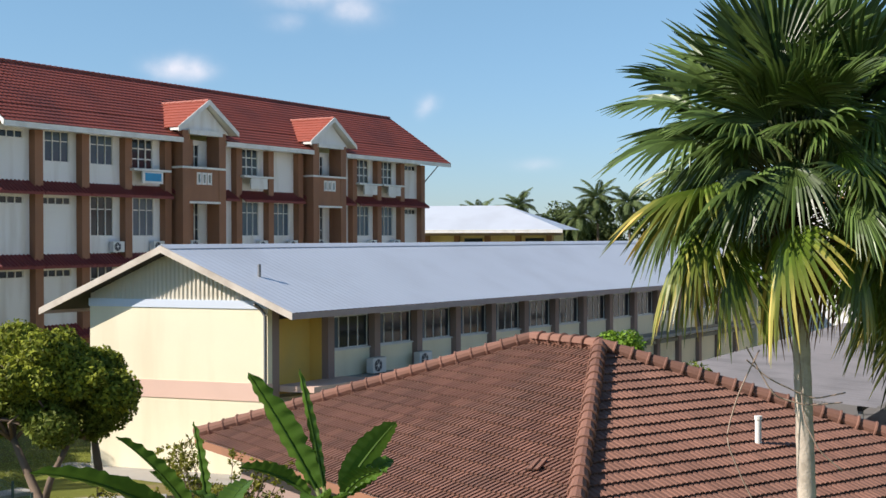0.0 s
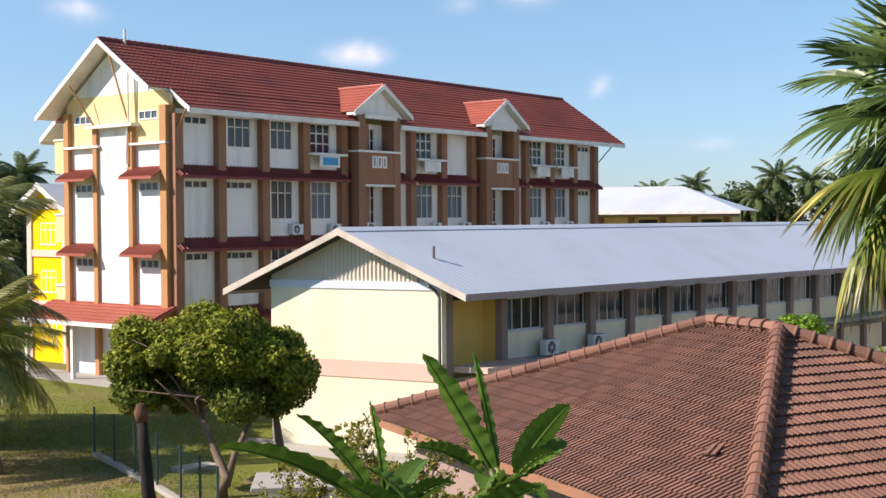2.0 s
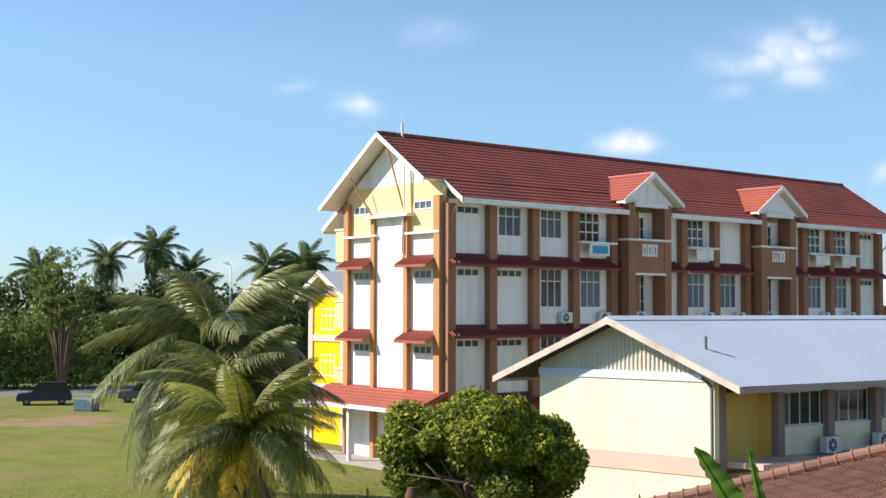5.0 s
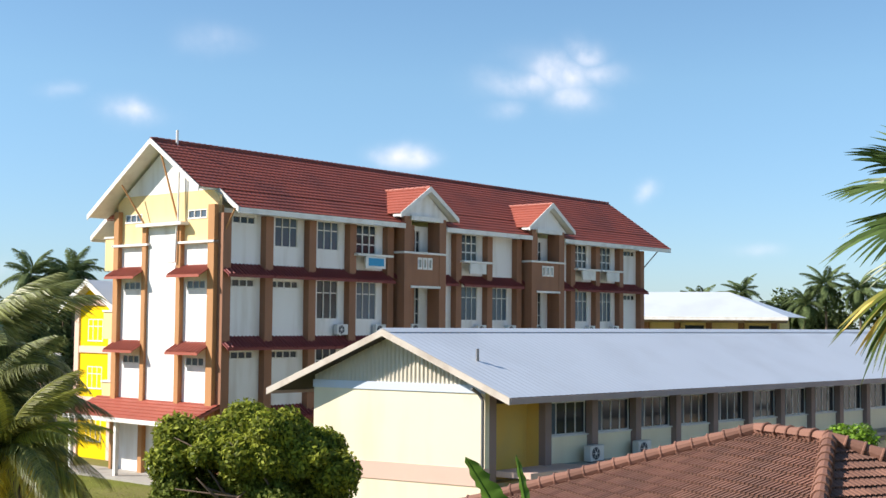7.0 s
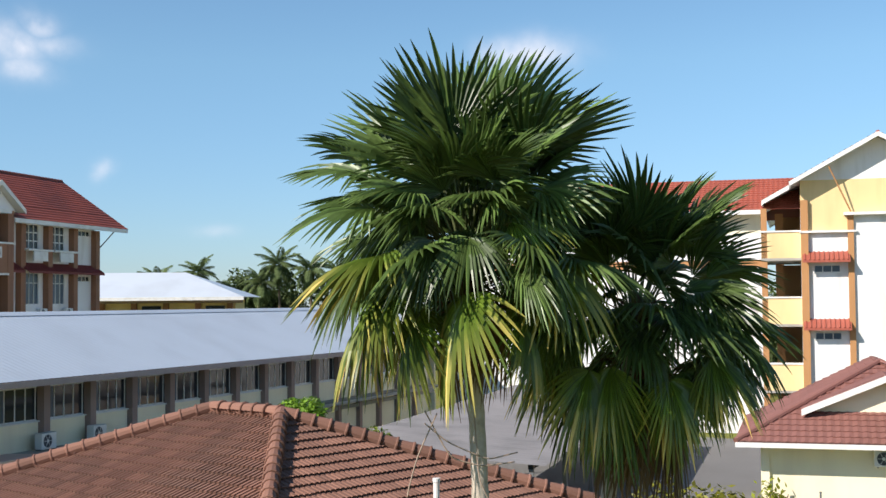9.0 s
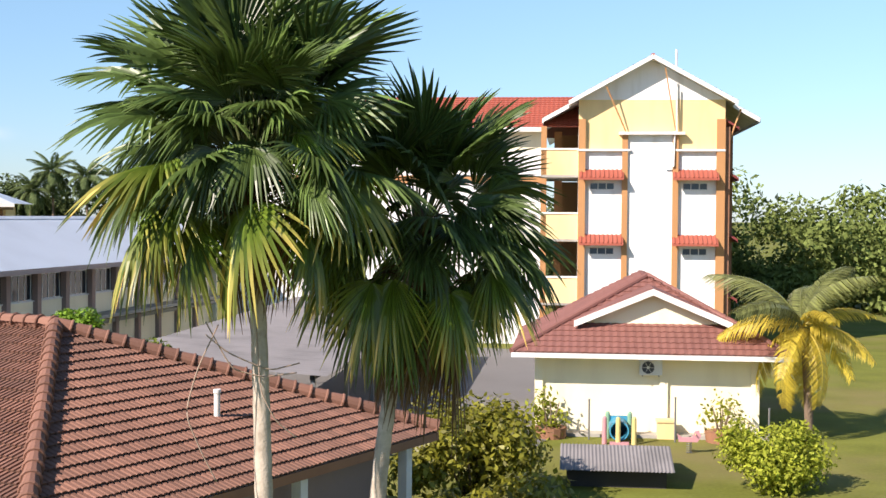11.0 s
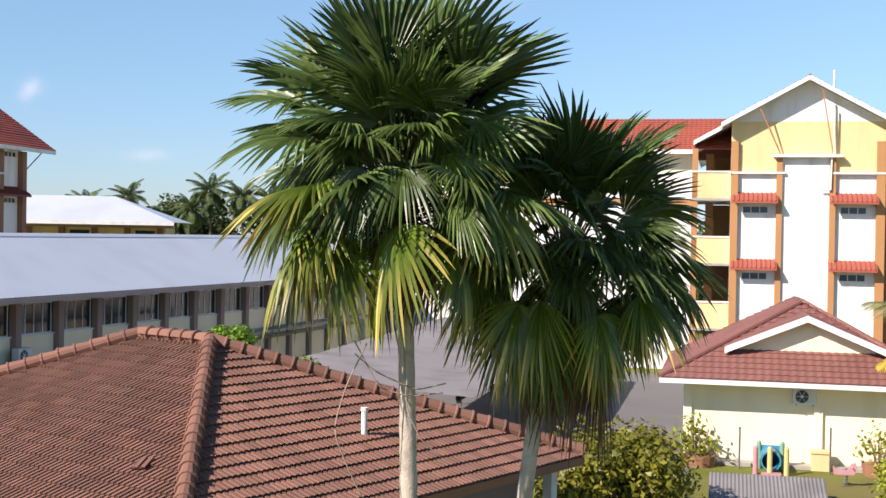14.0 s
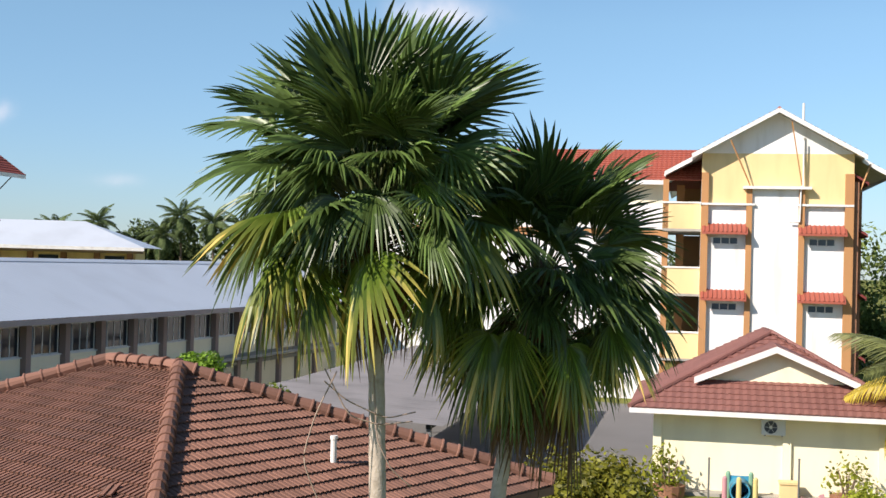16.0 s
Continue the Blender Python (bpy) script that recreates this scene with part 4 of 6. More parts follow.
B_E, B_R, B_H, B_L = 2.8, 5.5, 6.43, 1.28      # eave height, ridge height, run of the slopes, half ridge


def shade_pans(me):
    """Darkens the two water channels of every tile: shade painted into the colour."""
    me.materials.append(PANSHADE)
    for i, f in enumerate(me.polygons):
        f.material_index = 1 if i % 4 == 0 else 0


def tile_shape():
    """One interlocking concrete tile: x across, y up the slope, z out of the roof."""
    vs, fs = [], []
    n = 8
    for y, z in ((0.004, 0.030), (0.0, 0.062), (0.42, 0.008)):
        for i in range(n + 1):
            w = (0.0, 0.005, 0.029, 0.034, 0.0, 0.005, 0.029, 0.034, 0.0)[i]
            vs.append((((0.0, 0.12, 0.20, 0.48, 0.5, 0.62, 0.70, 0.98, 1.0)[i] - 0.5) * 0.300, y, z + w))
    for k in range(2):
        for i in range(n):
            a = k * (n + 1) + i
            fs.append((a, a + 1, a + n + 2, a + n + 1))
    return vs, fs


def bungalow_parts(t):
    H, ze, zr, rl = B_H, B_E, B_R, B_L
    K = H + rl
    # two walls mauve instead of cream: the eaves' shade painted into their colour
    box("outer_wall", (-H + 0.9, -H + 1.1, -K + 1.1, K - 0.9, 0, ze - 0.1), MAUVE, t)
    box("outer_wall", (-H + 0.9, H - 0.9, -K + 0.9, -K + 1.1, 0, ze - 0.1), MAUVE, t, "front wall with the shade of the eaves put into its dark colour")
    box("outer_wall", (H - 1.1, H - 0.9, -K + 1.1, K - 0.9, 0, ze - 0.1), CREAM, t)
    box("outer_wall", (-H + 1.1, H - 1.1, K - 1.1, K - 0.9, 0, ze - 0.1), CREAM, t)
    # near-black soffit, with the darkness under the eaves put into its colour
    box("soffit", (-H + 0.05, H - 0.05, -K + 0.05, K - 0.05, ze - 0.12, ze - 0.08), DARKWOOD_SHADE, t)
    for d in ((-H, H, -K - 0.04, -K), (-H, H, K, K + 0.04), (-H - 0.04, -H, -K, K), (H, H + 0.04, -K, K)):
        box("fascia", (*d, ze - 0.20, ze + 0.0), BROWN, t, "dark brown fascia board")
    for x in (1.2, 5.4):
        box("porch_post", (x, x + 0.25, -K + 0.25, -K + 0.5, 0, ze - 0.12), TRIM, t, "white porch post")
    bm = bmesh.new()
    c = [(-H, -K, ze), (H, -K, ze), (H, K, ze), (-H, K, ze), (0, -rl, zr), (0, rl, zr)]
    vs = [bm.verts.new(p) for p in c]
    for f in ((0, 1, 4), (1, 2, 5, 4), (2, 3, 5), (3, 0, 4, 5), (0, 3, 2, 1)):
        bm.faces.new([vs[i] for i in f])
    part("roof_deck", bm, MAUVE, t, "dark roof boarding under the tiles")
    TS = tile_shape()
    tile_me = raw("roof_tile", TS[0], TS[1], BROWNTILE)
    shade_pans(tile_me)
    fields = []
    run, rise = H, zr - ze
    sl = math.hypot(run, rise)
    for a, out, wide, top in ((-90.0, H, K, rl), (0.0, K, H, 0.0), (90.0, H, K, rl), (180.0, K, H, 0.0)):
        fm = pose(0, 0, 0, 0, 0, a) @ Matrix.Translation((0, -out, ze)) @ pose(0, 0, 0, math.degrees(math.atan2(rise, run)))
        fields.append((a, out, wide, top, fm))
    singles = 0
    for a, out, wide, top, fm in fields:
        verts, faces = [], []
        rows = int(sl / 0.36) + 1
        for r in range(rows):
            y = r * 0.36 - 0.03
            half = wide + (top - wide) * max(0, y) / sl
            half_up = wide + (top - wide) * min(1, (y + 0.4) / sl)
            n = int(2 * wide / 0.3)
            for i in range(n + 1):
                x = -wide + 0.15 + i * 0.3
                if abs(x) - 0.15 > half:
                    continue
                inside = abs(x) + 0.16 < half_up
                m = fm @ Matrix.Translation((x + random.uniform(-0.004, 0.004), y + random.uniform(-0.008, 0.008), random.uniform(0, 0.006)))
                near = (a == 0.0 and -4.2 < x < 3.4 and 3 <= r <= 14) or (a == -90.0 and 0.2 < x < 5.2 and 8 <= r <= 9)
                if inside and near and singles < 300:
                    put("roof_tile", tile_me, t, m)
                    singles += 1
                    continue
                b = len(verts)
                verts += [m @ Vector(v) for v in TS[0]]
                faces += [tuple(b + k for k in f) for f in TS[1]]
        me = raw("roof_tiles", verts, faces, BROWNTILE2)
        shade_pans(me)
        bmx = bmesh.new()
        bmx.from_mesh(me)
        for s in (-1, 1):
            hip0 = pose(0, 0, 0, 0, 0, a) @ Vector((s * wide, -out, 0))
            hip1 = pose(0, 0, 0, 0, 0, a) @ Vector((s * top, -out + run, 0))
            d = (hip1 - hip0).normalized()
            no = Vector((d.y, -d.x, 0)) * s
            bmesh.ops.bisect_plane(bmx, geom=bmx.verts[:] + bmx.edges[:] + bmx.faces[:], plane_co=hip0, plane_no=no, clear_outer=True)
        bmx.to_mesh(me)
        bmx.free()
        tagged(put("roof_tiles", me, t), "weathered brown concrete tile courses", kind="stuff")
    bm = bmesh.new()
    tube(bm, (0, 0, 0), (0, 0, 0.07), 0.205, 0.200, seg=12)
    tube(bm, (0, 0, 0.05), (0, 0, 0.46), 0.178, 0.140, seg=12)
    bmesh.ops.bevel(bm, geom=[e for e in bm.edges if abs(e.verts[0].co.z - e.verts[1].co.z) < 0.01], offset=0.02, segments=1, affect="EDGES")
    cap_me = mesh_of(bm, "hip_tile", BROWNTILE)
    lines = [((sx * H, sy * K, ze), (0, sy * rl, zr)) for sx in (-1, 1) for sy in (-1, 1)] + [((0, -rl, zr), (0, rl, zr))]
    for p, q in lines:
        p, q = Vector(p), Vector(q)
        L = (q - p).length
        n = int(L / 0.40)
        d = (q - p).normalized()
        for i in range(n):
            o = p + d * (L * i / n) + Vector((random.uniform(-0.008, 0.008), 0, 0.125 + random.uniform(-0.006, 0.008)))
            m = Matrix.Translation(o) @ (d + Vector((0, 0, 0.03))).to_track_quat("Z", "Y").to_matrix().to_4x4()
            put("hip_tile", cap_me, t, m)
    bm = bmesh.new()
    tube(bm, (0.74, -5.52, 3.70), (0.74, -5.52, 4.31), 0.07, seg=12)
    tube(bm, (0.74, -5.52, 4.28), (0.74, -5.52, 4.36), 0.085, seg=12)
    part("vent_pipe", bm, TRIM, t, "white plastic vent pipe")
    put("broken_tile", tile_me, t, fields[0][4] @ Matrix.Translation((4.6, 1.9, 0.07)) @ pose(0, 0, 0, 4, 6, 24), "displaced broken roof tile")


bungalow_parts(BUNG)


# ---- yellow house past the end of the school ----
def yellow_house():
    t = thing("yellow_house", F @ Matrix.Translation((-65.5, 42.6, 0)), "bright yellow three-storey house with a gabled roof", "house")
    W, z1 = 3.9, 9.3
    box("wall", (0, W, 0, 6, 0, z1), BRIGHT, t)
    bm = bmesh.new()
    poly(bm, [(0, 0, z1), (W, 0, z1), (W / 2, 0, 10.35)], (0, 6, 0))
    part("gable", bm, BRIGHT, t)
    for z in (9.0, 6.2, 3.2):
        box("band", (-0.1, W, -0.08, 0, z, z + 0.4), PINK, t, "pink painted band")
    box("corner_post", (-0.1, 0.35, -0.1, 0, 0, z1), PINK, t)
    box("corner_post", (W - 0.5, W - 0.15, -0.1, 0, 0, z1), PINK, t)
    for z in (6.9, 4.1, 1.0):
        window(t, Matrix.Translation((1.2, 0.0, z)) @ pose(0, 0, 0, 0, 0, -90), 1.5, 1.3, 3, [2, 1], TRIM, GLASSC)
    for s in (-1, 1):
        xe = W / 2 + s * (W / 2 + 0.9)
        bm = bmesh.new()
        poly(bm, [(xe, -0.7, 8.85), (W / 2, -0.7, 10.5), (W / 2, -0.7, 10.35), (xe, -0.7, 8.7)], (0, 7.4, 0))
        part("roof_slope", bm, ZINC, t, "blue-grey metal roof slope")
        bm = bmesh.new()
        poly(bm, [(xe, -0.75, 8.9), (W / 2, -0.75, 10.55), (W / 2, -0.75, 10.2), (xe, -0.75, 8.55)], (0, 0.06, 0))
        part("barge_board", bm, TRIM, t, "cream barge board")


yellow_house()


def pink_house():
    t = thing("house", pose(-47.5, 84, 0, 0, 0, 28), "distant pinkish single-storey house with a low parapet", "house")
    box("wall", (-4, 4, 0, 6, 0, 4.4), PINK, t)
    box("parapet", (-4.2, 4.2, -0.2, 6.2, 4.4, 5.5), CONCRETE, t)
    window(t, Matrix.Translation((-2.5, 0.0, 1.4)) @ pose(0, 0, 0, 0, 0, -90), 1.4, 1.2, 3, [1])


pink_house()


# ---- low grey shed behind the bungalow ----
def shed():
    t = thing("shed", F @ Matrix.Translation((-15.2, 38.2, 0)), "open shed under a weathered grey corrugated roof", "shed")
    n = 110
    verts, faces = [], []
    for j in range(2):
        for i in range(n + 1):
            verts.append((7.6 * j, 30.0 * i / n, 3.55 - 0.45 * j + (0.03 if i % 2 else 0)))
    for i in range(n):
        faces.append((i, i + 1, i + n + 2, i + n + 1))
    put("roof_sheet", raw("roof_sheet", verts, faces, ASBESTOS), t)
    for y in range(6):
        for x in (0.3, 7.0):
            box("post", (x, x + 0.15, 0.3 + y * 5.8, 0.45 + y * 5.8, 0, 3.48 - x * 0.06), METALGREY, t)
    box("beam", (0.3, 0.45, 0.2, 29.6, 3.3, 3.48), DARKWOOD_SHADE, t)
    box("beam", (7.0, 7.15, 0.2, 29.6, 2.95, 3.08), DARKWOOD_SHADE, t)


shed()


# ---- playground in front of the hall ----
def colour(name, c, rough=0.5):
    return mat(name, c, rough, 0.08, 3.0, 0.05, 30)


PBLUE, PYEL, PPINK, PGRN = colour("blue_plastic", (0.04, 0.25, 0.38)), colour("faded_yellow_plastic", (0.62, 0.5, 0.2)), colour("faded_pink_plastic", (0.5, 0.25, 0.27)), colour("faded_green_plastic", (0.2, 0.36, 0.24))


def playset():
    t = thing("play_tunnel", F @ Matrix.Translation((1.75, 44.8, 0)) @ Matrix.Scale(0.85, 4), "small plastic play tunnel with coloured posts on grass", "playground")
    bm = bmesh.new()
    rings = [[bm.verts.new((r * math.cos(math.tau * i / 18), y, 0.55 + r * math.sin(math.tau * i / 18))) for i in range(18)] for r, y in ((0.42, 0), (0.42, 1.3), (0.36, 1.3), (0.36, 0))]
    for k in range(4):
        for i in range(18):
            bm.faces.new((rings[k][i], rings[k][(i + 1) % 18], rings[(k + 1) % 4][(i + 1) % 18], rings[(k + 1) % 4][i]))
    part("tunnel", bm, PBLUE, t, "blue tunnel")
    box("back_panel", (-0.45, 0.45, 1.3, 1.36, 0.1, 1.0), PBLUE, t)
    for x, y, mt in ((-0.62, -0.05, PPINK), (-0.05, -0.15, PYEL), (0.62, -0.05, PYEL), (-0.45, 1.3, PGRN), (0.5, 1.3, PGRN)):
        bm = bmesh.new()
        tube(bm, (x, y, 0), (x, y, 1.1), 0.11, 0.10, seg=10)
        tube(bm, (x, y, 1.1), (x, y, 1.18), 0.10, 0.05, seg=10)
        part("post", bm, mt, t)
    box("step", (-0.4, 0.4, -0.45, -0.1, 0.0, 0.12), PPINK, t)


playset()


def spring_seat():
    t = thing("spring_rider", F @ Matrix.Translation((4.1, 43.4, 0)) @ Matrix.Scale(0.8, 4), "pink spring rider on the grass", "playground")
    bm = bmesh.new()
    pts = [(0.12 * math.cos(k * 0.8), 0.12 * math.sin(k * 0.8), k * 0.012) for k in range(40)]
    limb(bm, pts, [0.018] * 40, 5)
    part("spring", bm, METALGREY, t)
    bm = bmesh.new()
    poly(bm, [(-0.45, -0.08, 0.5), (0.35, -0.08, 0.5), (0.5, -0.08, 0.75), (0.42, -0.08, 1.0), (0.25, -0.08, 0.95), (0.12, -0.08, 0.7), (-0.3, -0.08, 0.68), (-0.5, -0.08, 0.85)], (0, 0.16, 0))
    part("body", bm, PPINK, t)
    bm = bmesh.new()
    tube(bm, (0.25, -0.25, 0.85), (0.25, 0.25, 0.85), 0.025, seg=6)
    part("handle", bm, PYEL, t)


spring_seat()


def playhouse():
    t = thing("playhouse", F @ Matrix.Translation((-0.3, 37.9, 0)), "small shed with a grey corrugated gable roof", "shed")
    box("wall", (0.2, 3.2, -0.3, 2.5, 0, 0.6), DARKWOOD_SHADE, t)
    n = 60
    for s, y in ((1, -0.9), (-1, 3.1)):
        verts, faces = [], []
        for j in range(2):
            for i in range(n + 1):
                verts.append((3.4 * i / n, y + (1.1 - y) * j, 0.6 + 0.42 * j + (0.025 if i % 2 else 0)))
        for i in range(n):
            faces.append((i, i + 1, i + n + 2, i + n + 1))
        put("roof_sheet", raw("roof_sheet", verts, faces, ASBESTOS), t)
    bm = bmesh.new()
    poly(bm, [(0.1, -0.7, 0.57), (0.1, 2.9, 0.57), (0.1, 1.1, 0.99)], (0.05, 0, 0))
    part("gable", bm, DARKWOOD_SHADE, t)


playhouse()


def pole(x, y, h, r=0.035, name="pole", label="slim dark steel pole", material=METALGREY, group="poles by the hall"):
    bm = bmesh.new()
    tube(bm, (0, 0, 0), (0, 0, h), r, seg=8)
    tube(bm, (0, 0, h), (0, 0, h + 0.04), r * 1.3, seg=8)
    ob = part(name, bm, material, None)
    ob.matrix_basis = pose(x, y, 0)
    return tagged(ob, label, "pole", group)


pole(23.8, 38.9, 1.45)
pole(26.4, 37.2, 1.6)
pole(29.6, 35.9, 1.2)
yb = thing("planter_box", pose(26.55, 38.0, 0, 0, 0, -30.6), "yellow painted concrete planter box by the hall", "planter")
box("body", (-0.32, 0.32, -0.25, 0.25, 0, 0.62), YELLOW, yb)
box("rim", (-0.36, 0.36, -0.29, 0.29, 0.62, 0.70), YELLOW, yb)
for x, y in ((22.7, 39.8), (28.0, 36.6)):
    p = thing("plant_pot", pose(x, y, 0, 0, 0, -30.6), "low brown brick planter with a shrub", "planter", "planters by the hall")
    bm = bmesh.new()
    tube(bm, (0, 0, 0), (0, 0, 0.4), 0.55, 0.6, seg=14)
    part("pot", bm, BROWN, p)

# ---- lawn side: fence, concrete box, slab, cars, lamps ----
GREENPOST = mat("green_fence_paint", (0.022, 0.055, 0.05), 0.5, 0.1, 2, 0.05)
fp = [(-18.1, 41.2), (-16.7, 39.6), (-15.3, 37.9), (-13.9, 36.2), (-12.5, 34.4), (-11.4, 32.9), (-10.4, 31.4)]
fence = thing("mesh_fence", Matrix(), "green wire mesh fence on steel posts along a kerb", "fence")
for x, y in fp:
    bm = bmesh.new()
    tube(bm, (x, y, 0), (x, y, 1.75), 0.04, seg=8)
    part("post", bm, GREENPOST, fence)
for (xa, ya), (xb, yb2) in zip(fp, fp[1:]):
    bm = bmesh.new()
    for k in range(10):
        z = 0.12 + k * 0.17
        tube(bm, (xa, ya, z), (xb, yb2, z), 0.003, seg=3)
    for k in range(1, 14):
        x, y = xa + (xb - xa) * k / 14, ya + (yb2 - ya) * k / 14
        tube(bm, (x, y, 0.1), (x, y, 1.66), 0.003, seg=3)
    tagged(part("wire_panel", bm, GREENPOST, fence), "thin green wire mesh", kind="stuff")
    bm = bmesh.new()
    d = Vector((xb - xa, yb2 - ya, 0)).normalized()
    s = Vector((-d.y, d.x, 0)) * 0.1
    poly(bm, [Vector((xa, ya, 0)) - s, Vector((xa, ya, 0)) + s, Vector((xa, ya, 0.16)) + s, Vector((xa, ya, 0.16)) - s], Vector((xb - xa, yb2 - ya, 0)))
    part("kerb", bm, CONCRETE, fence, "pale concrete kerb")

cb = thing("concrete_tank", pose(-8.3, 31.8, 0, 0, 0, 12), "whitewashed tank with a stained concrete slab lid", "tank")
box("body", (-1.0, 1.0, -0.8, 0.8, 0, 1.25), WHITE, cb)
bm = bx(bmesh.new(), -1.2, 1.2, -1.0, 1.0, 1.25, 1.38)
bmesh.ops.bevel(bm, geom=list(bm.edges), offset=0.02, segments=1, affect="EDGES")
part("lid", bm, CONCRETE, cb, "grey stained concrete lid")
for x, y, r in ((-9.2, 35.5, 20), (-13.8, 39.4, 50)):
    sl = thing("concrete_slab", pose(x, y, 0, 0, 0, r), "flat concrete manhole slab in the grass", "slab", "slabs in the grass")
    box("slab", (-0.7, 0.7, -0.4, 0.4, 0, 0.12), CONCRETE, sl)

CARPAINT = {"dark blue": (0.02, 0.03, 0.06), "grey": (0.12, 0.12, 0.13), "white": (0.6, 0.6, 0.6)}
TYRE = mat("tyre_rubber", (0.02, 0.02, 0.02), 0.9, 0.1, 5, 0.1)


def car(x, y, rz, tone, label, h=1.75, L=4.4):
    t = thing("car", pose(x, y, 0, 0, 0, rz), label, "car", "parked cars")
    paint = mat(tone + "_car_paint", CARPAINT[tone], 0.25, 0.05, 2, 0.0)
    W = 1.75
    bm = bmesh.new()
    prof = [(-L / 2, 0.35), (L / 2, 0.35), (L / 2, 0.75), (L / 2 - 0.15, 0.95), (L / 2 - 1.15, 1.05), (-L / 2 + 0.1, 1.05), (-L / 2, 0.8)]
    poly(bm, [(px, -W / 2, pz) for px, pz in prof], (0, W, 0))
    bmesh.ops.bevel(bm, geom=list(bm.edges), offset=0.06, segments=2, affect="EDGES")
    part("body", bm, paint, t)
    bm = bmesh.new()
    prof = [(L / 2 - 1.2, 1.03), (L / 2 - 1.75, h - 0.08), (-L / 2 + 0.45, h - 0.08), (-L / 2 + 0.12, 1.03)]
    poly(bm, [(px, -W / 2 + 0.1, pz) for px, pz in prof], (0, W - 0.2, 0))
    part("glasshouse", bm, GLASS, t, "dark tinted windows")
    bm = bx(bmesh.new(), -L / 2 + 0.4, L / 2 - 1.7, -W / 2 + 0.08, W / 2 - 0.08, h - 0.09, h)
    bmesh.ops.bevel(bm, geom=list(bm.edges), offset=0.04, segments=2, affect="EDGES")
    part("roof", bm, paint, t)
    for px in (L / 2 - 0.85, -L / 2 + 0.85):
        for py in (-W / 2 + 0.02, W / 2 - 0.22):
            bm = bmesh.new()
            tube(bm, (px, py, 0.33), (px, py + 0.2, 0.33), 0.33, seg=16)
            w = part("wheel", bm, TYRE, t)
            bm = bmesh.new()
            tube(bm, (px, py - 0.01, 0.33), (px, py + 0.21, 0.33), 0.19, seg=12)
            part("rim", bm, METALGREY, w)
    for py in (-0.75, 0.55):
        box("headlight", (L / 2 - 0.03, L / 2 + 0.02, py, py + 0.22, 0.7, 0.85), ACWHITE, t)


car(-68.5, 87.6, 218, "dark blue", "dark blue van parked along the road", 1.9, 4.5)
car(-62.5, 93.5, 218, "grey", "grey pickup parked under the roadside trees", 1.7, 4.6)
car(-75.5, 84.5, 218, "white", "pale car parked along the road", 1.5, 4.2)

bn = thing("rubbish_bin", pose(-61.2, 83.5, 0), "blue-grey square rubbish bin at the lawn's edge", "bin")
bm = bx(bmesh.new(), -0.9, 0.9, -0.5, 0.5, 0, 1.0)
bmesh.ops.bevel(bm, geom=list(bm.edges), offset=0.06, segments=1, affect="EDGES")
part("body", bm, colour("faded_blue_paint", (0.10, 0.16, 0.22)), bn)


def street_lamp(x, y, h, arm):
    t = thing("street_lamp", pose(x, y, 0), "tall pale street lamp by the road", "street lamp", "street lamps")
    bm = bmesh.new()
    limb(bm, [(0, 0, 0), (0, 0, h * 0.6), (0, 0, h)], [0.14, 0.1, 0.07], 8)
    part("mast", bm, ACWHITE, t)
    bm = bmesh.new()
    tube(bm, (0, 0, h), (arm, 0, h + 0.3), 0.05, seg=6)
    part("arm", bm, ACWHITE, t)
    box("lamp_head", (arm - 0.1, arm + 0.6, -0.15, 0.15, h + 0.2, h + 0.36), ACWHITE, t)


street_lamp(-70.0, 121.2, 13.0, -0.9)
street_lamp(-76.0, 123.0, 12.2, 0.9)


# ---- plants ----
def leaf_mat(name, c, tip=None, r0=0.5, r1=1.2, thin=0.35, rough=0.45, rand=0.15, island=0.25, spec=0.35):
    m = mat(name, c, rough, 0.15, 1.5, 0.0, 20, rand=rand, island=island, thin=thin, spec=spec)
    if tip:
        nt, ln = m.node_tree.nodes, m.node_tree.links
        tc = nt.new("ShaderNodeTexCoord")
        ve = nt.new("ShaderNodeVectorMath")
        ve.operation = "LENGTH"
        ln.new(tc.outputs["Object"], ve.inputs[0])
        k = math_node(nt, ln, "DIVIDE", math_node(nt, ln, "SUBTRACT", ve.outputs["Value"], r0), r1 - r0, clamp=True)
        gi = nt.new("ShaderNodeNewGeometry")
        k = math_node(nt, ln, "MULTIPLY", k, math_node(nt, ln, "POWER", gi.outputs["Random Per Island"], 1.6))
        b = nt["Principled BSDF"]
        old = b.inputs["Base Color"].links[0].from_socket
        mx = nt.new("ShaderNodeMix")
        mx.data_type = "RGBA"
        ln.new(k, mx.inputs[0])
        ln.new(old, mx.inputs[6])
        mx.inputs[7].default_value = (*tip, 1)
        ln.new(mx.outputs[2], b.inputs["Base Color"])
        for n in nt:
            if n.bl_idname == "ShaderNodeBsdfTranslucent":
                ln.new(mx.outputs[2], n.inputs[0])
    return m


FAN = leaf_mat("fan_palm_leaf", (0.088, 0.138, 0.034), thin=0.22, rough=0.38, island=0.4, rand=0.35, spec=0.38)
FANY = leaf_mat("yellowing_fan_palm_leaf", (0.115, 0.175, 0.022), (0.86, 0.60, 0.18), 0.6, 1.25, thin=0.18, rough=0.3, rand=0.35, island=0.4, spec=0.4)
FAND = leaf_mat("dead_fan_palm_leaf", (0.17, 0.10, 0.045))
COCO = leaf_mat("coconut_leaf", (0.160, 0.175, 0.055), rand=0.3, thin=0.2, rough=0.42, island=0.5, spec=0.3)
COCOG = leaf_mat("young_coconut_leaf", (0.215, 0.220, 0.032), rand=0.45, thin=0.28, rough=0.45, island=0.5, spec=0.2)
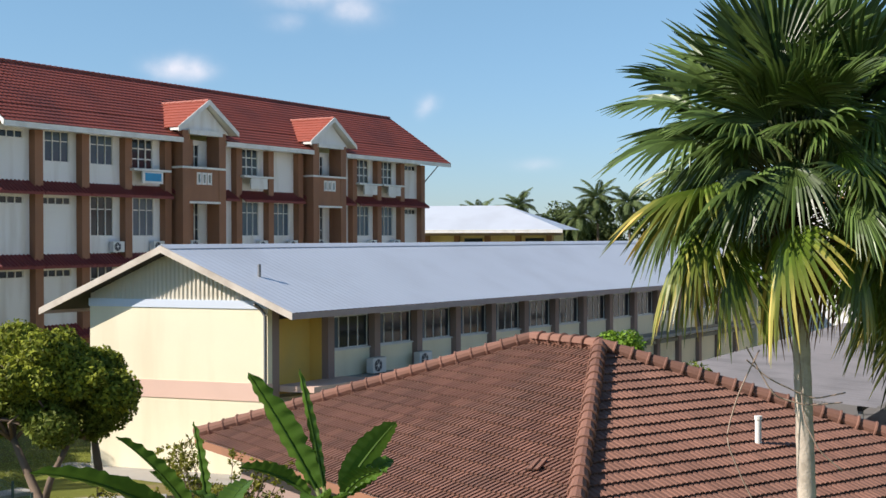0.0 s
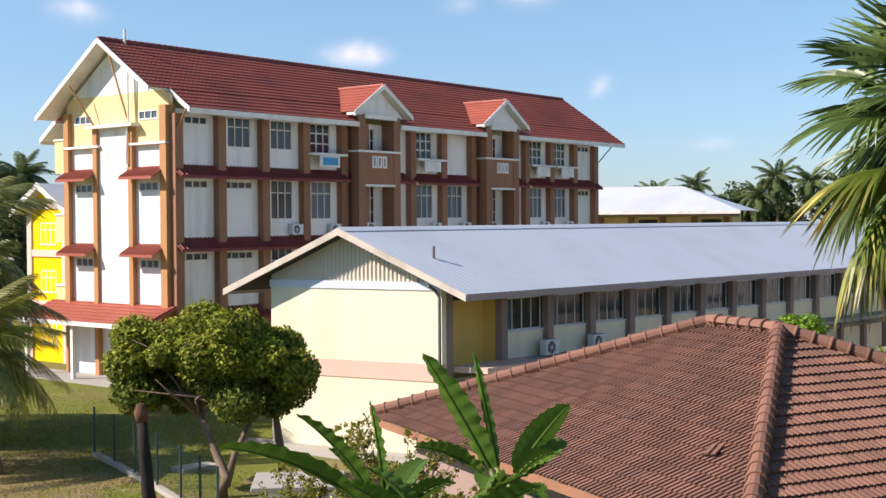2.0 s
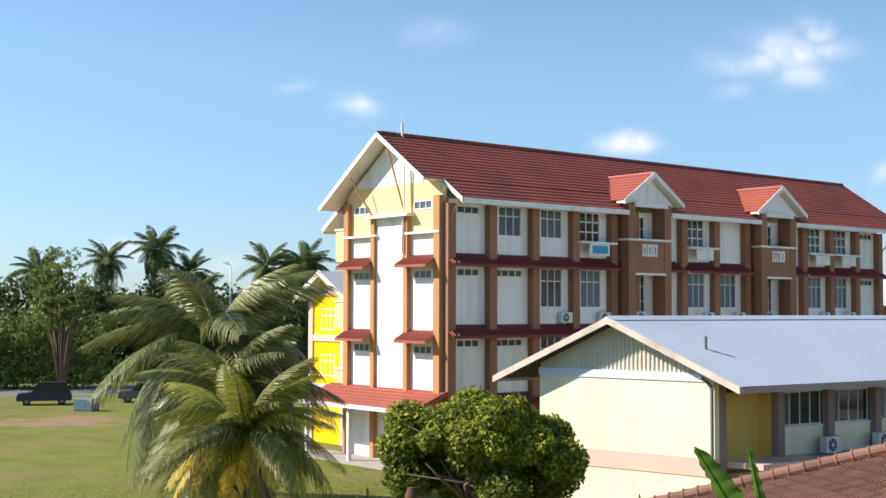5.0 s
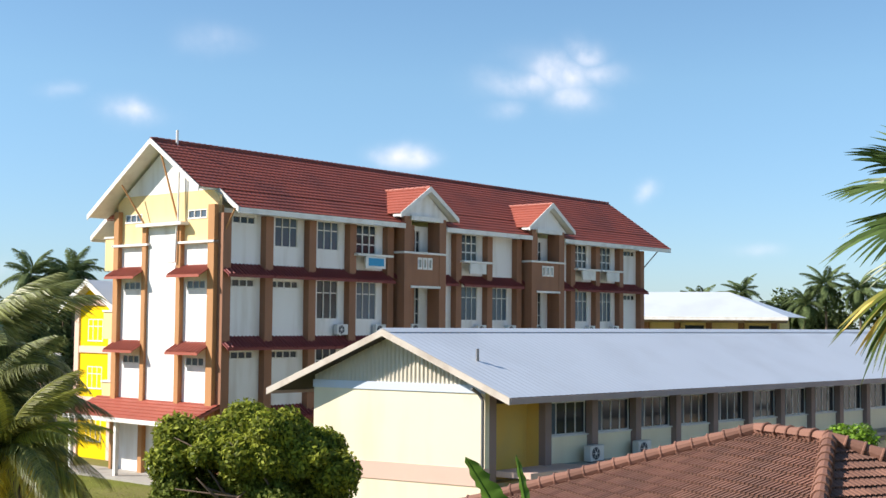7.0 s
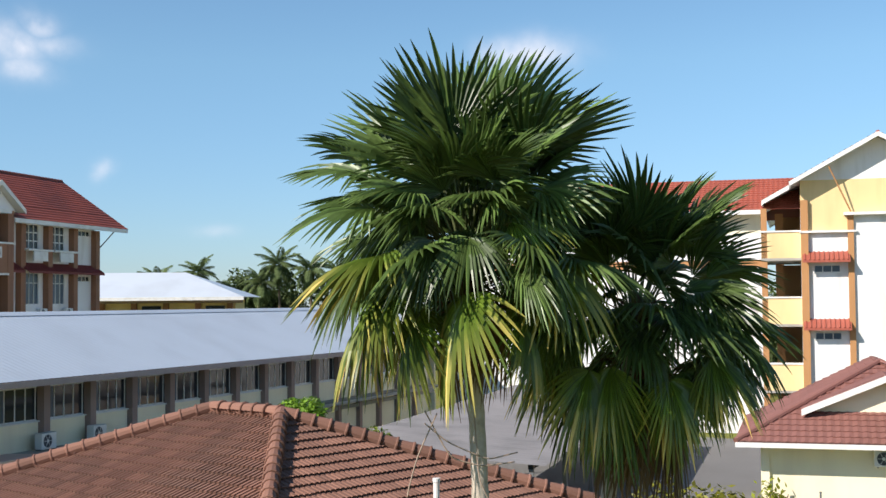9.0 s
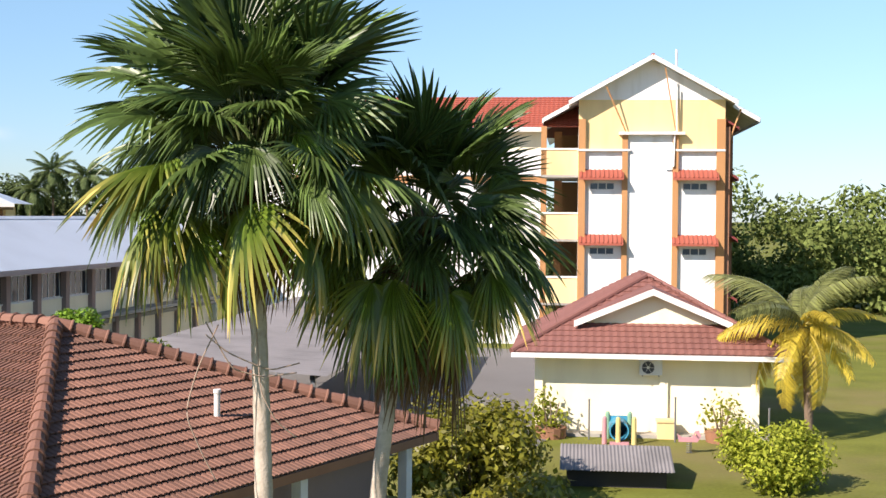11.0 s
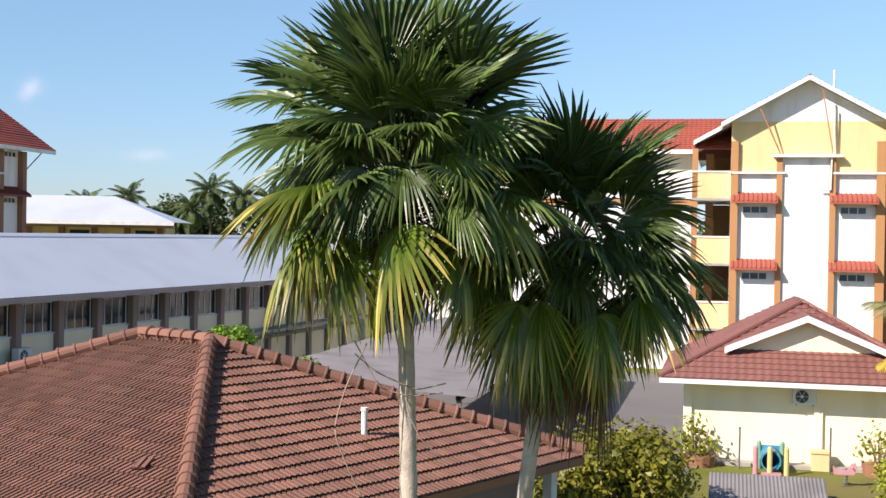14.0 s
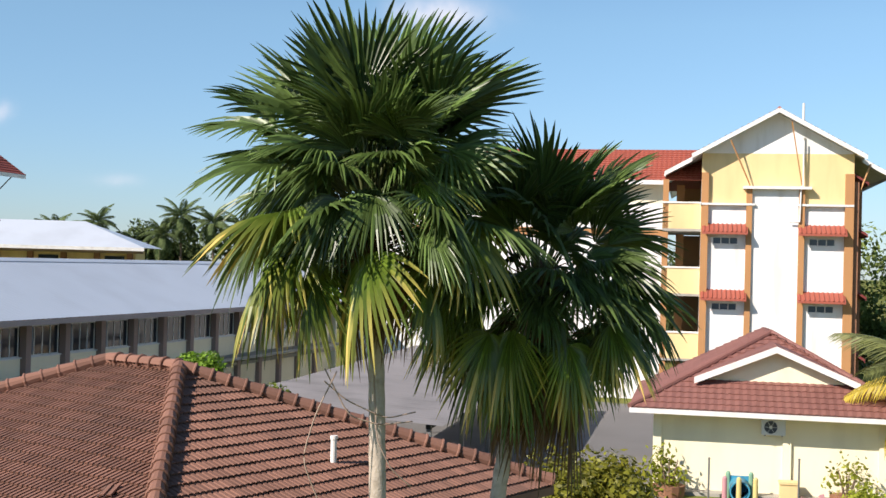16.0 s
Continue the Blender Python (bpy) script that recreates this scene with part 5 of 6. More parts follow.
COCOY = leaf_mat("yellow_coconut_leaf", (0.55, 0.42, 0.05))
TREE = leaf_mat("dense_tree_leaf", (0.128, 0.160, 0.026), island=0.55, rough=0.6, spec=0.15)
TREEY = leaf_mat("light_tree_leaf", (0.28, 0.31, 0.035), island=0.45, rough=0.6, spec=0.15)
FARLEAF = leaf_mat("far_tree_leaf", (0.108, 0.145, 0.056), island=0.45, thin=0.25, rough=0.7, spec=0.1)
FARLEAF2 = leaf_mat("far_light_tree_leaf", (0.165, 0.210, 0.058), island=0.4, thin=0.25, rough=0.7, spec=0.1)
CROTON = leaf_mat("croton_leaf", (0.20, 0.195, 0.022), island=0.5)
FRESH = leaf_mat("fresh_shrub_leaf", (0.20, 0.34, 0.03), island=0.4)
BANANA = leaf_mat("banana_leaf", (0.075, 0.145, 0.02), thin=0.3, rough=0.35, island=0.1)
BARK = mat("grey_palm_bark", (0.46, 0.39, 0.31), 0.9, 0.22, 2.0, 0.7, 22, stain=(0.22, 0.18, 0.13), stain_amt=0.5, stain_scale=5.0)
BARKD = mat("brown_bark", (0.16, 0.115, 0.08), 0.95, 0.25, 2, 0.8, 18)
CHAR = mat("black_stump_bark", (0.018, 0.015, 0.013), 0.95, 0.3, 3, 0.8, 15)
FIBRE = mat("brown_palm_fibre", (0.11, 0.055, 0.03), 0.95, 0.3, 5, 0.8, 25)
PETIOLE = mat("dark_palm_stalk", (0.085, 0.10, 0.034), 0.6, 0.15, 3, 0.1)
STALK = mat("green_leaf_stalk", (0.16, 0.20, 0.05), 0.6, 0.1, 3, 0.1)


def fan_leaf(rnd, d, up, R, span, squeeze, fold, droop, material):
    """A pleated fan blade with its hub at the origin: middle rib along d, upper side towards up, split tips that sag."""
    d = Vector(d).normalized()
    zv = (Vector(up) - d * d.dot(Vector(up))).normalized()
    xv = d.cross(zv)
    verts, faces = [], []
    n = int(31 * span / 95)
    sp = radians(span)
    rise = math.sqrt(max(0.0, 1 - squeeze * squeeze))
    for i in range(n):
        a = -sp + 2 * sp * (i + 0.5) / n
        da = sp / n
        rr = R * (0.78 + 0.22 * math.cos(a * 0.85)) * rnd.uniform(0.84, 1.06)
        sag = droop * rnd.uniform(0.7, 1.45)
        bow = rnd.uniform(-0.10, 0.10)
        roll = rnd.uniform(-0.55, 0.55)
        b = len(verts)
        for q, (t, wk) in enumerate(((0.03, 1.0), (0.30, 1.0), (0.52, 1.0), (0.72, 0.74), (0.88, 0.46), (1.0, 0.05))):
            r = rr * t
            hw = min(t, 0.56) * rr * math.sin(da) * wk
            aa = a + bow * max(0.0, t - 0.5)
            x, y = math.sin(aa), math.cos(aa)
            rib = d * y + xv * (x * squeeze) + zv * (abs(x) * rise * fold)
            side = d * (-math.sin(aa)) + xv * (math.cos(aa) * squeeze) + zv * (math.copysign(math.cos(aa), x) * rise * fold)
            side.normalize()
            nrm = side.cross(rib).normalized()
            if nrm.dot(zv) < 0:
                nrm = -nrm
            if t > 0.55:
                k = roll * (t - 0.5) * 2
                side, nrm = side * math.cos(k) + nrm * math.sin(k), nrm * math.cos(k) - side * math.sin(k)
            c = rib * r + Vector((0, 0, -sag * R * max(0.0, t - 0.28) ** 1.9)) + zv * (0.07 * R * math.sin(math.pi * min(1, t)))
            verts += [c - side * hw - nrm * hw * 0.55, c + nrm * hw * 0.45, c + side * hw - nrm * hw * 0.55]
        for q in range(5):
            for w in range(2):
                v = b + 3 * q + w
                faces.append((v, v + 1, v + 4, v + 3))
    return raw("fan_leaf", verts, faces, material)


# kinds of leaf: half opening, squeeze across the rib, fold up or down, sag, material
LEAFKIND = {"stiff": (95, 0.85, 0.35, 0.08, FAN), "edge": (84, 0.50, 0.15, 0.30, FAN), "flat": (95, 0.9, -0.3, 0.26, FAN),
            "arch": (92, 0.74, -0.45, 0.42, FAN), "old": (90, 0.64, -0.5, 0.45, FANY), "gold": (95, 0.76, -0.4, 0.34, FANY),
            "spear": (26, 0.6, 0.9, 0.02, FAN), "dead": (70, 0.4, -0.9, 1.0, FAND)}


def fan_palm(x, y, h, lean, seed, label, leaves, scale=1.0):
    """leaves: hub (right, up, away) from the crown's middle and heading (right, up, away), as seen from the house; length, kind."""
    rnd = random.Random(seed)
    t = thing("fan_palm", pose(x, y, 0), label, "palm tree", "fan palms by the bungalow")
    top = Vector((lean[0], lean[1], h))
    bm = bmesh.new()
    pts = [Vector((lean[0] * k * k, lean[1] * k * k, h * k)) for k in [i / 40 for i in range(41)]]
    limb(bm, pts, [0.160 - 0.045 * (i / 40) + (0.009 if i % 2 else 0) + rnd.uniform(-0.003, 0.003) for i in range(41)], 14)
    part("trunk", bm, BARK, t, "pale grey ringed trunk")
    bm = bmesh.new()
    limb(bm, [top - Vector((0, 0, 0.95)), top - Vector((0, 0, 0.4)), top, top + Vector((0, 0, 0.6))], [0.14, 0.24, 0.22, 0.05], 12)
    for i in range(150):
        a = rnd.uniform(0, 6.28)
        z = rnd.uniform(-0.9, 0.4)
        r = rnd.uniform(0.25, 0.75)
        p0 = top + Vector((0.18 * math.cos(a), 0.18 * math.sin(a), z))
        p1 = p0 + Vector((r * 0.6 * math.cos(a), r * 0.6 * math.sin(a), rnd.uniform(-0.05, 0.25)))
        limb(bm, [p0, p1, p1 + Vector((r * 0.5 * math.cos(a), r * 0.5 * math.sin(a), rnd.uniform(-0.35, 0.05)))], [0.018, 0.011, 0.004], 4)
    part("crown_shaft", bm, FIBRE, t, "brown fibrous leaf bases")
    b = math.atan2(x, y)
    ri, aw = Vector((math.cos(b), -math.sin(b), 0)), Vector((math.sin(b), math.cos(b), 0))
    for hub, dr, ln, kind in leaves:
        hub = (ri * hub[0] + Vector((0, 0, hub[1])) + aw * hub[2]) * scale
        dr = (ri * dr[0] + Vector((0, 0, dr[1])) + aw * dr[2]).normalized() + Vector((rnd.uniform(-0.12, 0.12), rnd.uniform(-0.12, 0.12), rnd.uniform(-0.14, 0.14)))
        dr.normalize()
        span, sq, fold, sag, material = LEAFKIND[kind]
        ln *= 1.12 if kind == "stiff" else 1.0
        out = Vector((hub.x, hub.y, 0))
        out = out.normalized() if out.length > 0.05 else -aw
        up = Vector((0, 0, 1)) - out * 0.45 * math.copysign(min(1, abs(dr.z) * 2), dr.z)
        side = dr.cross(up).normalized()
        up = up + side * rnd.uniform(-0.85, 0.85)
        bm = bmesh.new()
        base = top + Vector((hub.x * 0.06, hub.y * 0.06, rnd.uniform(-0.45, 0.15)))
        tip = top + hub
        mid = base.lerp(tip, 0.55) + Vector((0, 0, 0.10 * (tip - base).length))
        limb(bm, [base, base.lerp(mid, 0.55) + Vector((0, 0, 0.03)), mid, tip], [0.034, 0.024, 0.018, 0.013], 6)
        part("leaf_stalk", bm, PETIOLE, t)
        me = fan_leaf(rnd, dr, up, ln * scale, span * rnd.uniform(0.9, 1.06), sq * rnd.uniform(0.88, 1.1), fold, sag * rnd.uniform(0.8, 1.25), material)
        put("fan_leaf", me, t, Matrix.Translation(tip))
    return t


def filler_leaves(seed, count, reach, size, low=-58):
    """Leaves spread evenly round a crown, upright in the middle and hanging below."""
    rnd = random.Random(seed)
    out = []
    for i in range(count):
        f = (i + 0.5) / count
        el = 82 + (low - 82) * f + rnd.uniform(-9, 9)
        az = radians(i * 137.508 + rnd.uniform(-22, 22))
        r = reach * rnd.uniform(0.72, 1.08) * (1.15 if el > 50 else 1.0)
        c, z = math.cos(radians(el)), math.sin(radians(el))
        e2 = radians(el - (6 if el > 35 else 14 if el > 5 else 18) - rnd.uniform(0, 14))
        kind = "stiff" if el > 42 else rnd.choice(("edge", "flat", "arch")) if el > -8 else rnd.choice(("arch", "old")) if el > -50 else "dead"
        out.append(((r * c * math.cos(az), r * z * 0.95, r * c * math.sin(az)), (math.cos(az) * math.cos(e2), math.sin(e2), math.sin(az) * math.cos(e2)), size * rnd.uniform(0.85, 1.12), kind))
    return out


def frond(seed, L, arch, material, hang=0.9, pairs=46, wide=0.034):
    """A feather leaf: arching midrib along +x from the origin, leaflets hanging to both sides."""
    rnd = random.Random(seed)
    verts, faces = [], []
    rib = []
    for i in range(17):
        s = i / 16
        rib.append(Vector((L * (s - 0.22 * arch * s * s), 0, L * (0.32 * s - (0.32 + 0.55 * arch) * s * s))))
    # midrib as a thin three-sided stem
    for i, p in enumerate(rib):
        r = 0.035 * (1 - i / 17) + 0.006
        verts += [p + Vector((0, r, 0)), p + Vector((0, -r, 0)), p + Vector((0, 0, r))]
    for i in range(16):
        for k in range(3):
            a, b = 3 * i + k, 3 * i + (k + 1) % 3
            faces.append((a, b, b + 3, a + 3))
    for i in range(pairs):
        s = 0.10 + 0.90 * i / pairs
        k = s * 16
        p = rib[int(k)].lerp(rib[min(16, int(k) + 1)], k - int(k))
        d = (rib[min(16, int(k) + 1)] - rib[int(k)]).normalized() if int(k) < 16 else Vector((0.5, 0, -0.8))
        ll = L * 0.23 * math.sin(math.pi * (0.15 + 0.80 * s)) ** 0.7 * rnd.uniform(0.85, 1.1)
        for sd in (-1, 1):
            if rnd.random() < 0.05:
                continue
            out = (Vector((0, sd, 0)) * 0.85 + d * 0.55 + Vector((0, 0, 0.1))).normalized()
            dn = Vector((0, 0, -1))
            q1 = p + out * ll * 0.45 + dn * ll * 0.10 * hang
            q2 = p + out * ll * 0.75 + dn * ll * 0.42 * hang * rnd.uniform(0.7, 1.3)
            q3 = p + out * ll * 0.88 + dn * ll * 0.85 * hang * rnd.uniform(0.8, 1.2)
            w = d * wide
            b = len(verts)
            verts += [p - w * 0.5, p + w * 0.5, q1 - w, q1 + w, q2 - w * 0.8, q2 + w * 0.8, q3]
            faces += [(b, b + 1, b + 3, b + 2), (b + 2, b + 3, b + 5, b + 4), (b + 4, b + 5, b + 6)]
    return raw("frond", verts, faces, material)


FRONDS = [frond(i, 4.2, 0.6 + 0.35 * i, COCO, 1.2, 78, 0.026) for i in range(4)]
FRONDSG = [frond(15 + i, 3.7, 0.45 + 0.35 * i, COCOG, 1.15, 76, 0.024) for i in range(3)]
FRONDSY = [frond(10 + i, 3.4, 0.5 + 0.3 * i, COCOY) for i in range(2)]
FARFRONDS = [frond(30 + i, 4.4, 0.35 + 0.3 * i, FARLEAF, 0.9, 40, 0.055) for i in range(3)]


def coconut_palm(x, y, h, lean, seed, count, label, meshes, group, scale=1.0, r=0.17, low=-40, trunk=BARKD):
    rnd = random.Random(seed)
    t = thing("coconut_palm", pose(x, y, 0), label, "palm tree", group)
    top = Vector((lean[0], lean[1], h))
    bm = bmesh.new()
    pts = [Vector((lean[0] * k ** 1.6, lean[1] * k ** 1.6, h * k)) for k in [i / 12 for i in range(13)]]
    limb(bm, pts, [r * (1.35 if i == 0 else 1.0) - 0.4 * r * (i / 12) + (0.01 if i % 2 else 0) for i in range(13)], 9)
    part("trunk", bm, trunk, t)
    bm = bmesh.new()
    for i in range(7):
        a = i * 0.9
        bmesh.ops.create_icosphere(bm, subdivisions=2, radius=0.13, matrix=Matrix.Translation(top + Vector((0.22 * math.cos(a), 0.22 * math.sin(a), -0.25 + 0.05 * (i % 3)))))
    tagged(part("coconuts", bm, COCOY, t, "bunch of small green-yellow coconuts"), kind="stuff")
    for i in range(count):
        f = (i + 0.5) / count
        el = 78 + (low - 78) * f + rnd.uniform(-8, 8)
        az = i * 137.508 + rnd.uniform(-15, 15)
        me = meshes[min(len(meshes) - 1, int(f * len(meshes) * 1.1))]
        put("frond", me, t, pose(*top, 0, 0, az) @ pose(0, 0, 0, 0, -(el - 12), 0) @ pose(0, 0, 0, rnd.uniform(-25, 25)) @ Matrix.Scale(scale * rnd.uniform(0.85, 1.1), 4))
    return t


def leaf_cloud(name, lumps, count, size, material, seed, aspect=0.5):
    """Many small folded leaves over lumps (centre x, y, z, radius)."""
    rng = np.random.default_rng(seed)
    L = np.array(lumps, float)
    wts = L[:, 3] ** 2
    idx = rng.choice(len(L), count, p=wts / wts.sum())
    d = rng.normal(size=(count, 3))
    d /= np.linalg.norm(d, axis=1)[:, None]
    rad = L[idx, 3] * rng.uniform(0.05, 1.45, count) ** 0.5
    c = L[idx, :3] + d * rad[:, None] * np.array([1, 1, 0.85])
    nrm = d + rng.normal(size=(count, 3)) * 0.75 + np.array([0, 0, 0.35])
    nrm /= np.linalg.norm(nrm, axis=1)[:, None]
    u = np.cross(nrm, rng.normal(size=(count, 3)))
    u /= np.linalg.norm(u, axis=1)[:, None]
    v = np.cross(nrm, u)
    s = size * rng.uniform(0.6, 1.35, count)[:, None]
    P = np.stack([c - u * s, c + v * s * aspect - nrm * s * 0.1, c + u * s, c - v * s * aspect - nrm * s * 0.1], axis=1).reshape(-1, 3)
    me = bpy.data.meshes.new(name)
    me.vertices.add(len(P))
    me.vertices.foreach_set("co", P.ravel())
    me.loops.add(len(P))
    me.loops.foreach_set("vertex_index", np.arange(len(P), dtype=np.int32))
    me.polygons.add(count)
    me.polygons.foreach_set("loop_start", np.arange(0, len(P), 4, dtype=np.int32))
    me.polygons.foreach_set("loop_total", np.full(count, 4, dtype=np.int32))
    me.materials.append(material)
    me.update(calc_edges=True)
    me.validate()
    return me


def lumps_in(seed, n, centre, radii, r0, r1, flat=0.0):
    rng = random.Random(seed)
    out = []
    while len(out) < n:
        d = Vector((rng.gauss(0, 1), rng.gauss(0, 1), rng.gauss(0, 1))).normalized()
        k = rng.uniform(0.55, 0.95)
        p = Vector((d.x * radii[0] * k, d.y * radii[1] * k, d.z * radii[2] * k))
        if p.z < -radii[2] * (1 - flat):
            continue
        out.append((centre[0] + p.x, centre[1] + p.y, centre[2] + p.z, rng.uniform(r0, r1)))
    return out


# young: share of lighter leaves added over the upper crown
def broad_tree(x, y, stems, crown, radii, seed, n_lumps, leaves, size, label, group="", young=0.6, lump=(0.2, 0.58), lobes=()):
    t = thing("tree", pose(x, y, 0), label, "tree", group)
    rng = random.Random(seed)
    for s in stems:
        bm = bmesh.new()
        limb(bm, s[0], s[1], 9)
        top = Vector(s[0][-1])
        for k in range(6):
            tgt = Vector(crown) + Vector((rng.uniform(-0.7, 0.7) * radii[0], rng.uniform(-0.7, 0.7) * radii[1], rng.uniform(-0.5, 0.5) * radii[2]))
            mid = top.lerp(tgt, 0.5) + Vector((rng.uniform(-0.2, 0.2), rng.uniform(-0.2, 0.2), 0.1))
            limb(bm, [top - Vector((0, 0, 0.1)), mid, tgt], [s[1][-1] * 0.75, s[1][-1] * 0.45, 0.015], 6)
        part("trunk", bm, BARKD, t, "bent brown trunk and limbs")
    lm = lumps_in(seed, n_lumps, crown, radii, *lump, flat=0.12) if not lobes else []
    for k, (c, r) in enumerate(lobes):
        lm += lumps_in(seed + 7 * k, n_lumps // len(lobes), c, r, *lump, flat=0.12)
    a = leaf_cloud("crown", lm, leaves, size, TREE, seed)
    tagged(put("crown", a, t), "dense dark green leaves", kind="stuff")
    # paler leaves on the higher lumps only: sunlit top painted into the colour
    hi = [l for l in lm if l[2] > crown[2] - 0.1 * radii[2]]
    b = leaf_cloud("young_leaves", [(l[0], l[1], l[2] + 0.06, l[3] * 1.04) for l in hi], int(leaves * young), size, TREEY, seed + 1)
    tagged(put("young_leaves", b, t), "lighter leaves on the upper crown, sunlight put into their colour", kind="stuff")
    return t


def bush(x, y, h, rx, ry, seed, n, leaves, size, material, label, name="bush", group="", lump=(0.22, 0.36)):
    t = thing(name, pose(x, y, 0), label, "shrub", group)
    lm = lumps_in(seed, n, (0, 0, h * 0.52), (rx, ry, h * 0.5), lump[0] * h, lump[1] * h, 0.2)
    bm = bmesh.new()
    for i in range(6):
        a = i * 1.05
        limb(bm, [(0.1 * math.cos(a), 0.1 * math.sin(a), 0), (0.3 * rx * math.cos(a), 0.3 * ry * math.sin(a), h * 0.4), (0.6 * rx * math.cos(a), 0.6 * ry * math.sin(a), h * 0.75)], [0.05, 0.035, 0.01], 6)
    part("stem", bm, BARKD, t)
    tagged(put("leaves", leaf_cloud("leaves", lm, leaves, size, material, seed), t), kind="stuff")
    return t


# fan palms by the bungalow
TALL = [((-0.25, 0.55, 0.6), (-0.15, 0.95, 0.1), 1.25, "stiff"), ((0.30, 0.50, 0.7), (0.2, 0.95, 0.1), 1.25, "stiff"), ((-0.35, 1.10, -0.9), (-0.55, 0.30, -0.6), 1.25, "flat"), ((0.20, 0.95, -1.1), (0.30, 0.05, -0.8), 1.2, "flat"),
        ((-0.85, 0.75, -0.6), (-0.80, -0.15, -0.4), 1.4, "arch"), ((0.65, 1.00, -0.5), (0.75, -0.20, -0.4), 1.35, "arch"),
        ((-1.54, 1.36, -0.2), (-0.95, 0.22, -0.1), 1.5, "edge"), ((-1.45, 0.85, -0.5), (-0.95, -0.06, -0.2), 1.65, "edge"),
        ((-1.25, 0.10, -0.9), (-0.85, -0.38, -0.3), 1.75, "gold"), ((-1.45, -0.60, -0.7), (-0.40, -0.85, -0.2), 1.5, "old"),
        ((0.0, -0.50, -1.3), (-0.05, -0.95, -0.25), 1.75, "gold"), ((-0.85, -0.95, -1.0), (-0.28, -0.9, -0.1), 1.3, "old"),
        ((0.85, -0.90, -0.9), (0.35, -0.9, -0.1), 1.25, "old"), ((1.35, -0.05, -0.7), (0.58, -0.75, -0.2), 1.5, "gold"),
        ((0.70, 0.62, -1.0), (0.85, -0.12, -0.3), 1.05, "gold"), ((1.20, 1.15, -0.6), (0.95, 0.10, -0.2), 1.35, "flat"),
        ((1.0, 1.65, -0.3), (0.92, 0.34, 0.0), 1.75, "stiff"), ((0.72, 1.95, 0.0), (0.68, 0.72, 0.1), 1.7, "stiff"),
        ((0.35, 2.1, 0.2), (0.28, 0.95, 0.15), 1.65, "stiff"), ((-0.20, 1.95, -0.6), (-0.05, 0.97, -0.2), 1.6, "stiff"),
        ((-0.60, 1.75, -0.2), (-0.45, 0.88, 0.0), 1.7, "stiff"), ((-0.90, 1.50, 0.1), (-0.75, 0.62, 0.1), 1.6, "stiff"),
        ((-0.80, 1.00, -1.1), (-0.70, 0.10, -0.5), 1.25, "edge"), ((-1.65, -0.10, 0.3), (-0.80, -0.5, 0.3), 1.4, "arch"),
        ((1.25, 0.35, 0.6), (0.75, -0.45, 0.4), 1.4, "arch"), ((1.05, -0.60, 0.7), (0.5, -0.8, 0.3), 1.35, "arch"),
        ((-0.90, -0.70, 0.8), (-0.4, -0.8, 0.4), 1.35, "old"), ((0.10, -0.60, 1.2), (0.0, -0.8, 0.5), 1.3, "arch"),
        ((0.20, 1.40, 1.2), (0.1, 0.7, 0.7), 1.5, "stiff"), ((-1.0, 0.90, 0.9), (-0.6, 0.4, 0.6), 1.4, "flat"),
        ((1.0, 1.00, 1.0), (0.6, 0.4, 0.6), 1.4, "flat"), ((0.05, 0.35, -1.45), (0.1, -0.45, -0.85), 1.2, "arch"),
        ((0.45, 1.25, -1.1), (0.35, 0.45, -0.7), 1.3, "stiff"), ((-0.50, 0.30, -1.3), (-0.45, -0.6, -0.6), 1.25, "arch"),
        ((0.95, 0.25, -1.1), (0.6, -0.65, -0.4), 1.35, "arch"), ((0.05, 1.50, 0.0), (0.04, 1.0, 0.0), 1.5, "spear"),
        ((-0.12, 1.30, 0.1), (-0.12, 1.0, 0.05), 1.4, "spear"), ((-0.30, -0.85, -0.4), (-0.2, -1.0, -0.1), 1.0, "dead"),
        ((0.45, -0.85, 0.3), (0.25, -1.0, 0.1), 1.0, "dead"), ((0.15, -0.9, -0.7), (0.1, -1.0, -0.1), 0.9, "dead")]
fan_palm(5.75, 19.3, 8.84, (-0.18, 0.30), 3, "tall fan palm, sunlit, with yellowing lower leaves", TALL + [
    ((u + q.uniform(-0.3, 0.3), v + q.uniform(-0.3, 0.25), w * 0.6 + q.uniform(0.1, 0.7)), (a + q.uniform(-0.25, 0.25), b + q.uniform(-0.2, 0.25), c + q.uniform(0.0, 0.4)), ln * q.uniform(0.85, 1.05), kind)
    for q in [random.Random(17)] for (u, v, w), (a, b, c), ln, kind in TALL if kind not in ("dead", "spear", "gold", "old")] + filler_leaves(4, 26, 1.65, 1.4, -12))
fan_palm(8.05, 20.6, 7.75, (1.05, 0.3), 8, "shorter fan palm with dark green leaves in the other's shade", filler_leaves(9, 72, 1.72, 1.42, -66) + [
    ((1.35, 0.30, -0.3), (0.9, -0.25, -0.2), 1.4, "flat"), ((1.25, 0.85, -0.2), (0.9, 0.15, -0.1), 1.45, "edge"), ((1.25, -0.30, -0.4), (0.8, -0.5, -0.2), 1.4, "arch"),
    ((0.55, 0.35, -1.2), (0.5, -0.3, -0.7), 1.3, "arch"), ((0.05, 0.05, -1.3), (0.0, -0.5, -0.8), 1.3, "arch"), ((1.05, 0.10, 0.6), (0.8, -0.3, 0.4), 1.4, "flat"),
    ((0.80, 0.60, -0.8), (0.8, 0.05, -0.5), 1.35, "flat"), ((0.30, 0.70, -0.9), (0.3, 0.2, -0.8), 1.3, "flat"), ((-0.50, 0.30, -1.1), (-0.5, -0.3, -0.7), 1.3, "arch")])

